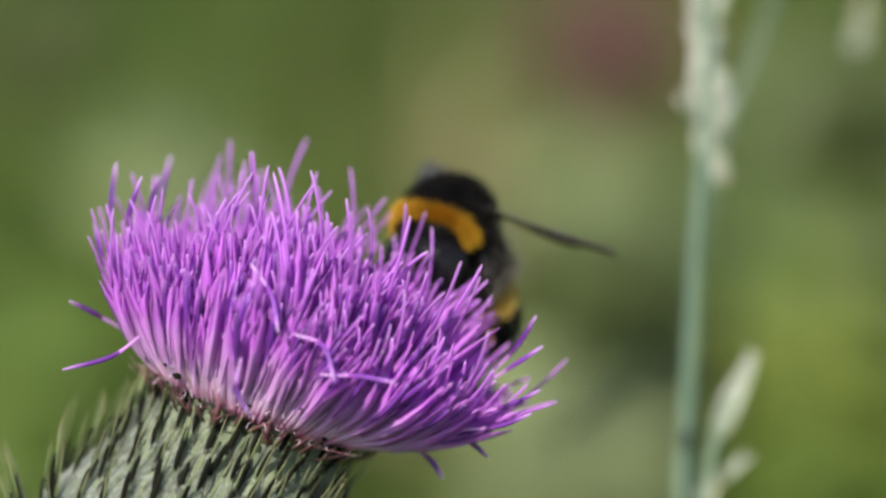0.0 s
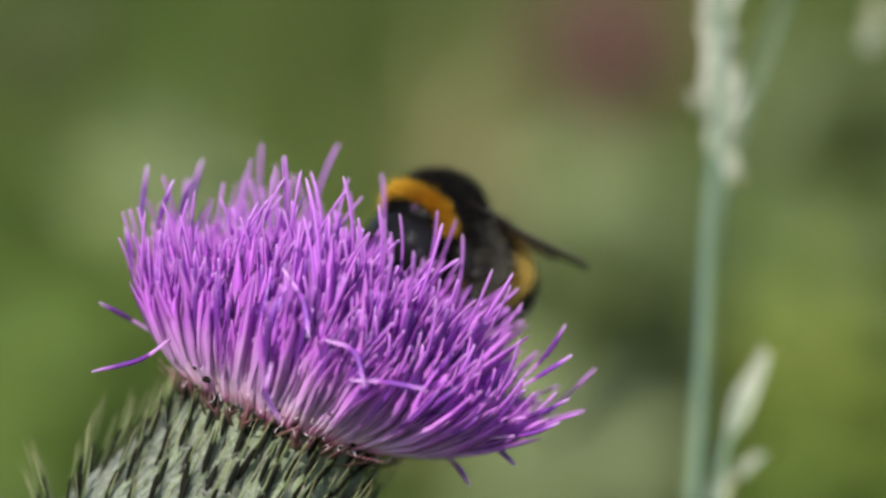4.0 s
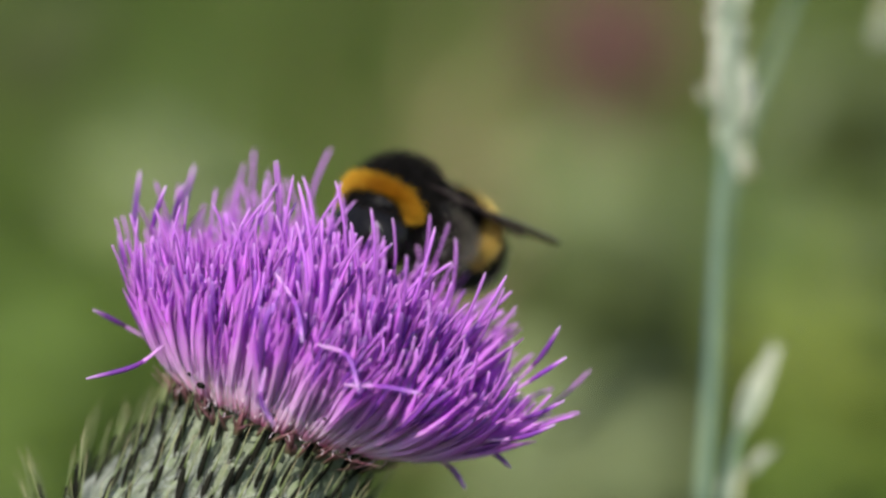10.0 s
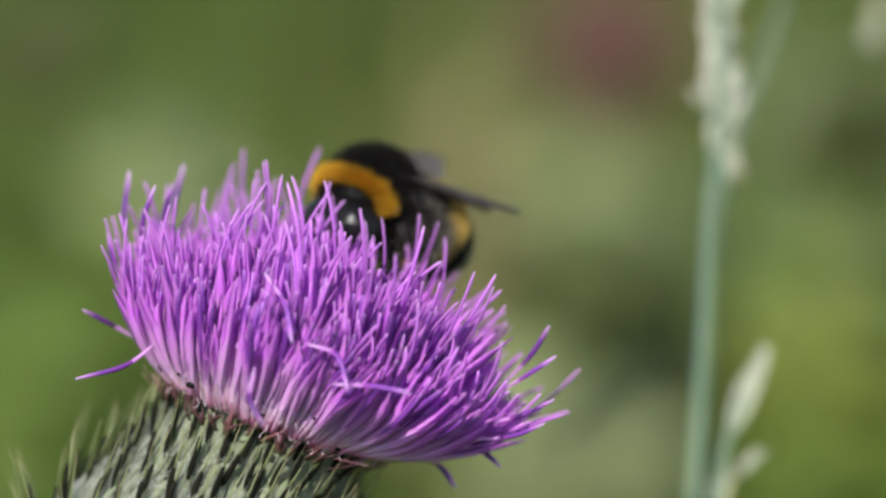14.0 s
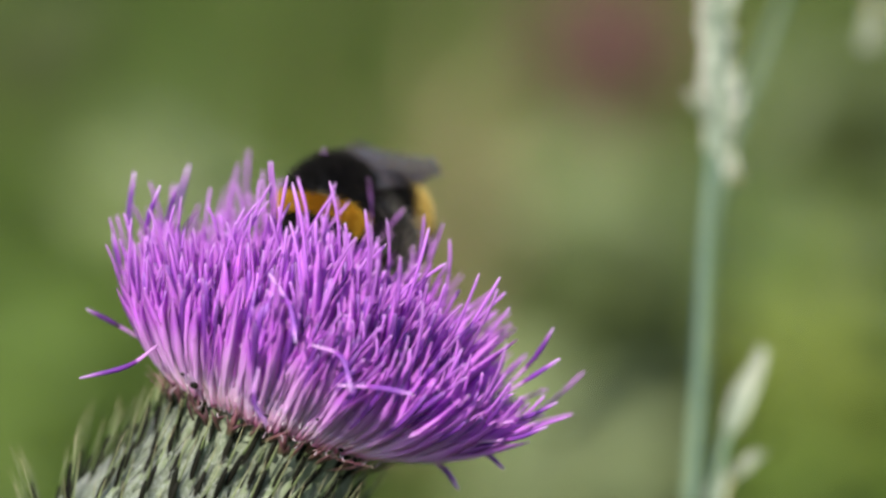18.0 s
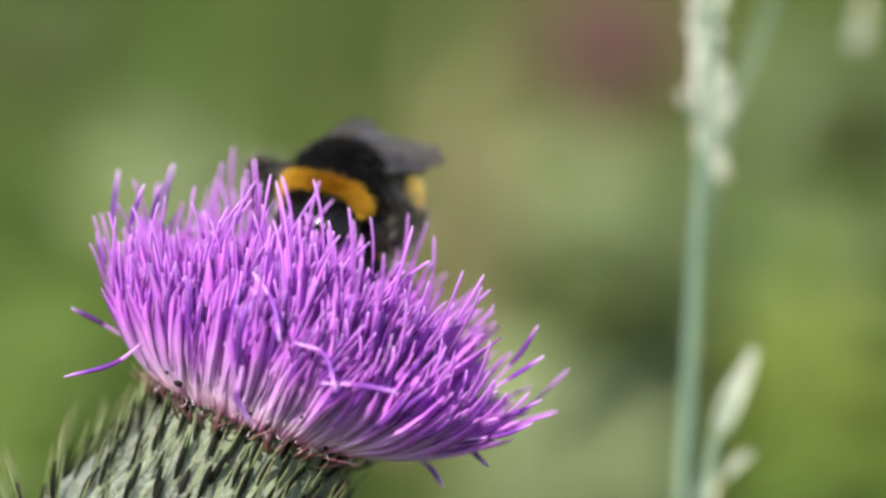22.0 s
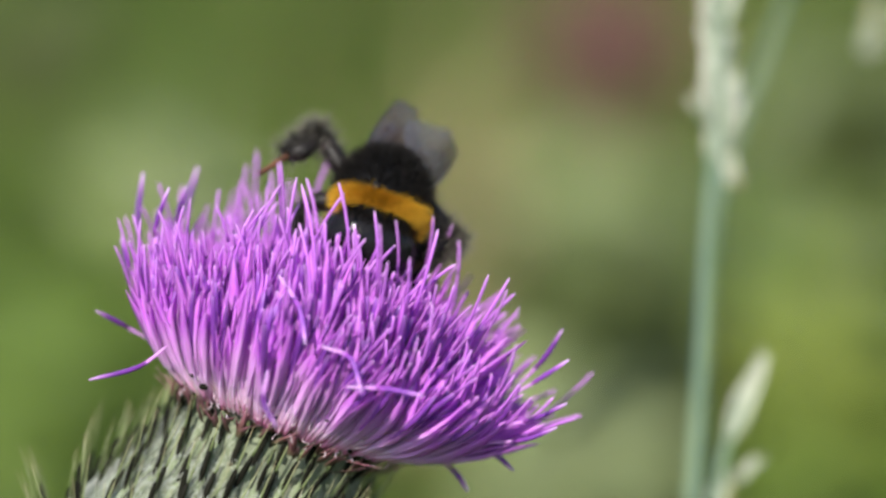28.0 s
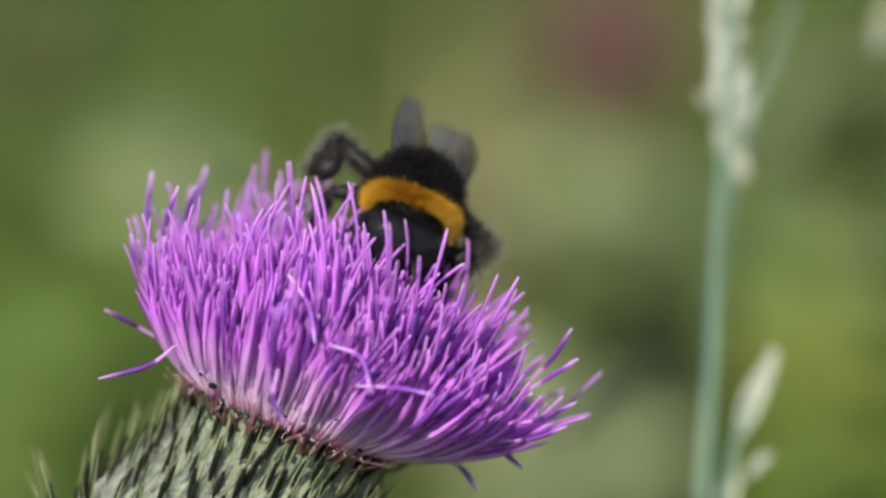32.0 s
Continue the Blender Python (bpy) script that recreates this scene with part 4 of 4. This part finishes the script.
# ---- placing ----
build_ground()
build_meadow()
tall = grass_stalk("grass_stalk", [mm(1213, 900, 40), mm(1226, 700, 40), mm(1236, 500, 40), mm(1248, 320, 40), mm(1260, 220, 40), mm(1257, 80, 40), mm(1258, -120, 40)], 0.66, 0.55,
                   "tall blue-green grass stalk with a pale flowering ear", 3, spike_size=0.56, spikes=46, open_=0.22,
                   droop=[(mm(1262, 240, 40), mm(1308, 345, 40), 0.46, ANTHER), (mm(1262, 230, 40), mm(1285, 310, 39), 0.5, SPIKELET), (mm(1240, 220, 40), mm(1184, 125, 40), 0.27, SPIKELET), (mm(1270, 230, 41), mm(1300, 150, 41), 0.42, SPIKELET)])
short = grass_stalk("grass_stalk", [mm(1242, 985, 38), mm(1254, 895, 38), mm(1267, 806, 38), mm(1285, 752, 38), mm(1310, 688, 38)], 0.5, 0.62,
                    "short grass stalk with a pale upright ear", 4, spike_size=0.46, spikes=16, open_=0.10,
                    droop=[(mm(1262, 870, 38), mm(1345, 790, 38), 0.5, SPIKELET), (mm(1247, 940, 38), mm(1262, 850, 38), 0.55, SPIKELET), (mm(1252, 930, 38), mm(1274, 840, 38), 0.45, ANTHER)])
behind = grass_stalk("grass_stalk", [mm(1214, 900, 60), mm(1228, 700, 60), mm(1240, 480, 60), mm(1262, 330, 60), mm(1300, 200, 60), mm(1345, 80, 60), mm(1420, -120, 60)], 0.42, 0.99,
                     "slender blue-green grass stalk leaning aside", 5, spikes=2)
far = grass_stalk("grass_stalk", [mm(1730, 420, 70), mm(1690, 120, 70), mm(1610, -110, 70), mm(1548, -50, 70), mm(1530, 50, 70)], 0.45, 0.84,
                  "straw-pale grass ear nodding above", 6, spike_size=0.4, spikes=5, open_=0.2, mat=ANTHER)
stalks = [(tall, 1.0), (short, 1.0), (behind, 1.1), (far, 1.2)]


# ---- what moves: the wind sways the plants, the bee walks over the flower ----
# seconds, mm right, mm up, degrees clockwise
THISTLE_SWAY = [
    (0.0, -0.62, 0.59, 0.05), (0.5, 0.18, 0.51, 0.64), (1.0, 1.3, 0.12, 0.73), (1.5, 1.27, 0.15, 0.97), (2.0, 1.01, 0.32, 0.78), (2.5, 1.19, 0.31, 0.9),
    (3.0, 1.52, 0.26, 0.93), (3.5, 1.12, 0.28, 0.86), (5.5, 1.54, 0.38, 1.1), (6.0, 1.77, 0.29, 1.04), (6.5, 2.15, -0.05, 1.08), (7.0, 1.8, 0.03, 0.98),
    (7.5, 0.95, 0.38, 0.66), (8.0, 0.68, 0.37, 0.42), (8.5, 0.87, 0.16, 0.53), (9.0, 0.65, 0.24, 0.4), (9.5, 0.41, 0.23, 0.21), (10.0, 0.85, -0.02, 0.31),
    (10.5, 0.96, 0.01, 0.58), (11.0, 0.13, 0.34, 0.47), (11.5, -0.48, 0.39, 0.14), (12.0, -0.09, 0.23, 0.21), (12.5, 0.41, 0.22, 0.24), (13.0, 0.51, 0.2, 0.42),
    (13.5, 0.53, 0.04, 0.2), (14.0, 0.2, -0.0, 0.17), (14.5, -0.31, 0.16, 0.13), (16.5, -0.05, 0.2, 0.28), (17.0, -0.18, 0.26, 0.25), (17.5, 0.34, 0.03, 0.56),
    (18.0, 0.43, -0.04, 0.53), (18.5, -0.17, 0.19, 0.37), (19.0, -0.26, 0.13, 0.38), (19.5, -0.06, 0.03, 0.41), (20.0, -0.2, 0.03, 0.58), (20.5, -0.32, 0.09, 0.46),
    (21.0, -0.58, 0.04, 0.26), (21.5, -0.84, 0.08, 0.24), (22.0, -0.55, 0.08, 0.39), (22.5, -0.15, -0.11, 0.46), (23.0, -0.13, -0.12, 0.26), (23.5, -0.39, -0.01, 0.25),
    (24.0, -0.41, 0.14, 0.42), (24.5, -0.32, 0.16, 0.25), (25.0, -0.14, 0.06, 0.3), (25.5, 0.68, -0.2, 0.71), (27.5, 1.31, -0.41, 0.48), (28.0, 1.01, -0.13, 0.48),
    (28.5, 0.93, 0.43, 0.77), (29.0, 0.98, 0.4, 0.88), (29.5, 0.32, 0.08, 0.28), (30.0, 0.0, -0.0, 0.0), (30.5, 1.0, 0.19, 0.71), (31.0, 2.41, 0.08, 1.19),
    (31.5, 2.42, -0.22, 0.93), (32.0, 1.59, -0.06, 0.49),
]
# seconds, mm right, mm up
GRASS_SWAY = [
    (0.0, -0.34, -0.13), (0.5, 0.23, 0.02), (1.0, -0.34, -0.16), (1.5, 0.23, 0.11), (2.0, 0.5, -0.04), (2.5, -0.28, -0.1), (3.0, 0.47, 0.17),
    (3.5, 0.5, -0.01), (5.5, 0.8, 0.14), (6.0, 0.77, 0.2), (6.5, 0.35, -0.07), (7.0, 0.47, 0.11), (7.5, 0.47, 0.11), (8.0, 0.89, 0.05),
    (8.5, 0.23, 0.14), (9.0, 0.56, 0.11), (9.5, 0.89, 0.26), (10.0, 1.31, 0.38), (10.5, 0.62, 0.29), (11.0, 0.74, 0.17), (11.5, 0.5, 0.29),
    (12.0, 0.59, 0.2), (12.5, 0.86, 0.26), (13.0, 0.86, 0.26), (13.5, 1.28, 0.38), (14.0, 0.62, 0.23), (14.5, 0.32, 0.11), (16.5, 0.2, 0.11),
    (17.0, 0.35, -0.04), (17.5, 0.68, 0.2), (18.0, 0.44, 0.08), (18.5, 0.2, 0.02), (19.0, 0.23, 0.14), (19.5, -0.07, 0.05), (20.0, -0.49, -0.1),
    (20.5, -0.25, -0.01), (21.0, -0.16, 0.11), (21.5, -0.31, -0.01), (22.0, -0.28, 0.05), (22.5, 0.05, 0.2), (23.0, -0.07, -0.01), (23.5, -0.16, 0.08),
    (24.0, -0.46, -0.04), (24.5, 0.23, 0.08), (25.0, -0.31, -0.01), (25.5, 0.02, -0.04), (27.5, 0.73, -0.04), (28.0, 0.5, -0.28), (28.5, 0.32, -0.19),
    (29.0, -0.25, -0.52), (29.5, 0.68, -0.04), (30.0, 0.02, -0.13), (30.5, 0.38, -0.1), (31.0, 0.17, -0.22), (31.5, 1.3, 0.2), (32.0, 1.22, 0.02),
]
# seconds, place in the view and depth in mm, yaw, pitch, roll in degrees
BEE_WAY = [
    (0, 0.22, 1.52, 15, 54, -28, -8), (0.5, 0.16, 0.49, 15, 54, -24, -8), (1, 1.51, -0.86, 15, 54, -24, -8), (1.5, 2.09, 0.30, 15, 54, -22, -8),
    (2, 0.42, -0.93, 15, 54, -26, -8), (2.5, 0.61, -0.93, 15, 54, -26, -8), (3, 0.74, -0.93, 15, 54, -26, -8), (3.5, 0.16, 1.33, 14, 42, -9, -8),
    (5.5, -1.32, 2.36, 14, 42, -11, -8), (6, -1.52, 2.42, 14, 42, -11, -8), (6.5, -1.84, 2.03, 14, 42, -15, -8), (7, -1.90, 2.61, 14, 42, -12, -8),
    (7.5, -3.25, 2.87, 14, 42, -14, -8), (8, -2.80, 2.81, 14, 42, -14, -8), (8.5, -2.80, 2.68, 14, 42, -15, -8), (9, -2.93, 2.36, 14, 42, -17, -8),
    (9.5, -4.48, 2.36, 13, 48, -24, -8), (10, -2.93, 2.81, 13, 48, -18, -8), (10.5, -4.54, 1.84, 13, 48, -26, -8), (11, -5.06, 1.78, 13, 48, -26, -8),
    (11.5, -6.28, 1.71, 13, 48, -26, -8), (12, -4.61, 3.00, 13, 48, -20, -8), (12.5, -3.19, 4.29, 13, 48, -7, -8), (13, -4.35, 3.45, 13, 48, -20, -8),
    (13.5, -4.41, 3.45, 13, 48, -20, -8), (14, -4.61, 3.39, 13, 48, -20, -8), (14.5, -6.41, 3.00, 13, 48, -30, -8), (16.5, -7.50, 4.22, 13, 57, -20, -11),
    (17, -7.57, 3.13, 12, 57, -40, -11), (17.5, -6.80, 2.87, 12, 57, -40, -11), (18, -6.99, 2.68, 12, 57, -40, -11), (18.5, -5.25, 4.61, 11, 66, -15, -8),
    (19, -6.28, 3.64, 11, 60, -27, -8), (19.5, -6.15, 4.48, 11, 57, -23, -8), (20, -7.31, 4.29, 11, 57, -31, -8), (20.5, -7.05, 3.45, 11, 57, -33, -8),
    (21, -7.83, 3.19, 11, 57, -33, -8), (21.5, -6.41, 4.61, 11, 62, -23, -10), (22, -6.60, 3.64, 11, 57, -33, -10), (22.5, -5.31, 5.00, 11, 60, -21, -10),
    (23, -6.67, 3.58, 11, 57, -31, -10), (23.5, -7.31, 3.97, 11, 57, -31, -14), (24, -8.02, 3.90, 11, 57, -33, -14), (24.5, -7.95, 4.42, 10, 62, -42, -15),
    (25, -6.28, 4.09, 9, 70, -42, -28), (25.5, -6.15, 4.03, 9, 66, -42, -28), (27.5, -2.61, 3.77, 7, 74, -43, -28), (28, -3.77, 3.13, 7, 79, -45, -28),
    (28.5, -3.83, 2.94, 7, 79, -47, -28), (29, -4.35, 3.32, 7, 79, -45, -28), (29.5, -4.48, 3.00, 7, 79, -45, -28), (30, -4.86, 3.06, 7, 79, -45, -28),
    (30.5, -4.35, 2.81, 7, 76, -47, -28), (31, -2.16, 2.16, 7, 72, -49, -28), (31.5, -2.10, 1.97, 7, 72, -47, -28), (32, -1.84, 2.94, 7, 79, -37, -28),
]


def motions():
    rows = []
    for t, x, y, roll in THISTLE_SWAY:
        turn = Matrix.Rotation(radians(roll), 4, AHEAD)
        centre = Matrix.Translation(HEAD + (RIGHT * x + UP * y) * MM)
        rows.append((t, centre @ turn @ Matrix.Translation(BASE - HEAD)))
    walk(thistle, rows)
    for stalk, share in stalks:
        start = stalk.matrix_basis.copy()
        walk(stalk, [(t, Matrix.Translation((RIGHT * x + UP * y) * MM * share) @ start) for t, x, y in GRASS_SWAY])
    walk(bee, [(t, bee_pose(x, y, d, yaw, pitch, roll)) for t, x, y, d, yaw, pitch, roll in BEE_WAY])
    # the wings, half spread at first and folded later, as seen: seconds; fall, turn and tilt of the near pair, then of the far pair (degrees)
    opening = [(0, 18, 20, 5, -14, 85, 40), (0.5, 4, 30, 24, -30, 80, 50), (1.0, 6, 34, 24, -30, 78, 50), (1.5, 18, 24, 5, -10, 75, 20), (2.0, 8, 32, 12, -12, 66, 45), (3.0, 8, 32, 12, -12, 66, 45),
               (3.5, 26, 25, 4, 10, 60, 10), (6.0, 23, 26, 6, 10, 60, 10), (6.5, 15, 24, 4, 5, 60, 10), (7.0, 22, 24, 4, 10, 60, 10), (8.0, 18, 24, 4, 5, 60, 10), (9.0, 12, 22, 6, 0, 55, 15),
               (9.5, 3, 22, 5, 0, 45, 10), (10.0, 22, 22, 4, 10, 50, 10), (10.5, 3, 22, 5, 0, 45, 10), (11.5, 2, 22, 5, 0, 45, 10), (12.0, 20, 24, 5, 8, 50, 10), (12.5, 28, 26, 5, 10, 50, 10)]
    opening += [(13.0, 15, 32, 12, -6, 60, 30), (13.5, 20, 32, 12, -4, 60, 30), (14.0, 15, 34, 14, -6, 60, 30), (14.5, 3, 40, 18, -8, 60, 30), (16.5, 2, 50, 20, -8, 62, 35), (17.0, -8, 56, 32, -14, 66, 45),
               (18.0, -7, 58, 32, -14, 66, 45), (18.5, 10, 58, 22, -4, 68, 40), (19.0, -1, 62, 32, -12, 70, 44), (20.0, 2, 50, 28, -10, 66, 42)]
    opening += [(21.0, -8, 64, 38, -20, 74, 48), (22.0, -5, 60, 38, -18, 70, 48), (22.5, 6, 62, 36, -10, 70, 48), (23.0, -6, 60, 40, -18, 70, 48),
               (24.0, -6, 60, 42, -20, 70, 50), (24.5, -12, 72, 48, -22, 72, 55), (25.0, -13, 80, 54, -21, 76, 58), (25.5, -14, 80, 54, -22, 76, 58), (27.5, -16, 78, 55, -26, 74, 58), (30.0, -16, 78, 55, -26, 74, 58), (31.0, -22, 74, 55, -34, 70, 58), (32.0, -16, 82, 55, -28, 84, 58)]
    times, columns = [r[0] for r in opening], list(zip(*opening))
    for wing, side, hinge in bee_wings:
        first = 1 if side > 0 else 4
        rear = 4 if hinge[0] < -0.5 else 0
        rows = []
        for t, *where in BEE_WAY:
            fall, turn, tilt = [float(np.interp(t, times, c)) for c in columns[first:first + 3]]
            rows.append((t, wing_pose(bee_pose(*where), hinge, side, fall + rear, turn, tilt)))
        walk(wing, rows)
    # the abdomen behind the thorax, as seen: seconds, right, up, away (mm), fall and turn of its tip (degrees)
    tuck = [(0, 1.6, -5.8, 3.6, 50, 60), (0.5, 2.4, -5.0, 4.0, 50, 60), (1.5, 2.7, -4.3, 4.0, 50, 60), (3.0, 3.0, -3.9, 4.0, 48, 60), (3.5, 3.18, -4.36, 5.0, 28, 66), (5.5, 3.71, -3.04, 5.0, 28, 66),
            (6, 3.81, -2.92, 5.0, 28, 66), (6.5, 4.37, -2.09, 5.0, 28, 66), (7, 3.96, -2.78, 5.0, 28, 66), (7.5, 3.65, -2.11, 5.0, 28, 66), (8, 3.72, -2.74, 5.0, 28, 66), (8.5, 3.53, -2.32, 5.0, 28, 66),
            (9, 3.66, -2.25, 5.0, 28, 66), (9.5, 4.06, -1.97, 5.0, 28, 66), (10, 3.88, -2.52, 5.0, 28, 66), (10.5, 4.83, -1.32, 5.0, 28, 66), (11, 4.04, -0.81, 5.0, 28, 66), (11.5, 4.36, -0.78, 5.0, 28, 66),
            (12, 3.4, -2.54, 5.0, 28, 66), (12.5, 2.82, -3.44, 5.0, 28, 66), (13, 3.59, -2.38, 5.0, 28, 66), (13.5, 3.84, -2.45, 5.0, 28, 66), (14, 3.4, -2.49, 5.0, 28, 66), (14.5, 4.01, -1.49, 5.0, 28, 66),
            (16.5, 4.09, -2.16, 5.0, 24, 72), (17, 3.71, -0.69, 5.0, 24, 72), (17.5, 3.23, -1.11, 5.0, 24, 72), (18, 3.43, -1.18, 5.0, 24, 72), (19.5, 2.85, -3.94, 5.0, 24, 72), (20, 3.25, -1.69, 5.0, 24, 72),
            (21, 2.9, -0.86, 5.0, 24, 72), (22, 2.36, -1.01, 5.0, 24, 72), (23, 3.07, -1.37, 5.0, 24, 72), (24, 3.1, -1.12, 5.0, 24, 72), (25.0, 1.4, -1.8, 5.8, 32, 80), (27.5, 0.2, -2.0, 6.0, 32, 85),
            (28.5, -0.6, -1.2, 6.2, 30, 88), (32.0, -0.6, -1.2, 6.2, 30, 88)]
    times, columns = [r[0] for r in tuck], list(zip(*tuck))
    rows = []
    for t, *where in BEE_WAY:
        rows.append((t, abdomen_pose(bee_pose(*where), *[float(np.interp(t, times, c)) for c in columns[1:]])))
    walk(bee_abdomen, rows)
    # the legs as seen: seconds; knee, then toe from the hip (right, up, away)
    steps = {
        ("hind_leg", -1): [(0, -0.3, -0.8, 0.5, -0.4, -1.0, 0.3), (20.0, -0.5, -0.5, 0.5, -0.6, -0.9, 0.2), (21.0, -0.8, 0.2, 0.4, -0.9, -0.4, 0.2), (22.5, -0.95, 0.12, 0.1, -0.97, -0.25, -0.1), (23.2, -0.95, 0.1, 0.2, -0.95, -0.3, 0.0),
             (25.0, -0.85, 0.05, 0.4, -0.8, -0.6, 0.2), (27.5, -0.85, 0.35, 0.2, -0.85, -0.5, -0.2), (28.0, -0.5, 0.75, 0.2, -1.0, 0.1, -0.2), (29.0, -0.65, 0.7, 0.2, -0.75, -0.6, -0.2), (30.0, -0.7, 0.65, 0.2, -0.75, -0.6, -0.3),
             (31.0, -0.35, 0.93, 0.2, -0.85, -0.35, -0.3), (31.5, -0.4, 0.9, 0.2, -0.8, -0.35, -0.3), (32.0, -0.75, 0.65, 0.1, -1.0, -0.05, -0.2)],
        ("hind_leg", 1): [(0, 0.3, -0.8, 0.4, 0.2, -1.0, 0.3), (18.0, 0.5, -0.5, 0.3, 0.4, -0.9, 0.2), (18.5, 0.75, 0.1, 0.0, 0.7, -0.75, -0.2), (19.0, 0.8, 0.4, 0.0, 0.8, -0.6, -0.2), (19.5, 0.75, 0.3, 0.0, 0.7, -0.7, -0.2),
            (20.0, 0.5, -0.5, 0.3, 0.3, -0.95, 0.2), (24.0, 0.5, -0.5, 0.3, 0.3, -0.95, 0.1), (25.0, 0.6, -0.7, 0.1, 0.35, -0.95, 0.0), (32.0, 0.6, -0.7, 0.1, 0.35, -0.95, 0.0)],
        ("middle_leg", -1): [(0, -0.5, -0.6, 0.2, -0.5, -0.9, 0.1), (27.0, -0.6, -0.4, 0.1, -0.6, -0.8, 0.0), (28.5, -0.95, 0.0, -0.1, -0.9, -0.5, -0.2), (30.0, -1.0, 0.15, -0.2, -0.9, -0.4, -0.3), (31.0, -1.0, 0.4, -0.2, -1.0, -0.1, -0.3), (32.0, -1.0, 0.3, -0.2, -1.0, -0.2, -0.3)],
        ("middle_leg", 1): [(0, 0.3, -0.9, 0.0, 0.1, -1.0, 0.1), (32.0, 0.3, -0.9, 0.0, 0.1, -1.0, 0.1)],
    }
    for (name, side), rows in steps.items():
        times, columns = [q[0] for q in rows], list(zip(*rows))
        poses = []
        for t, *where in BEE_WAY:
            v = [float(np.interp(t, times, c)) for c in columns[1:]]
            poses.append((t, leg_reach(bee_pose(*where), name, side, v[:3], v[3:])))
        walk(bee_legs[name, side], poses)


motions()
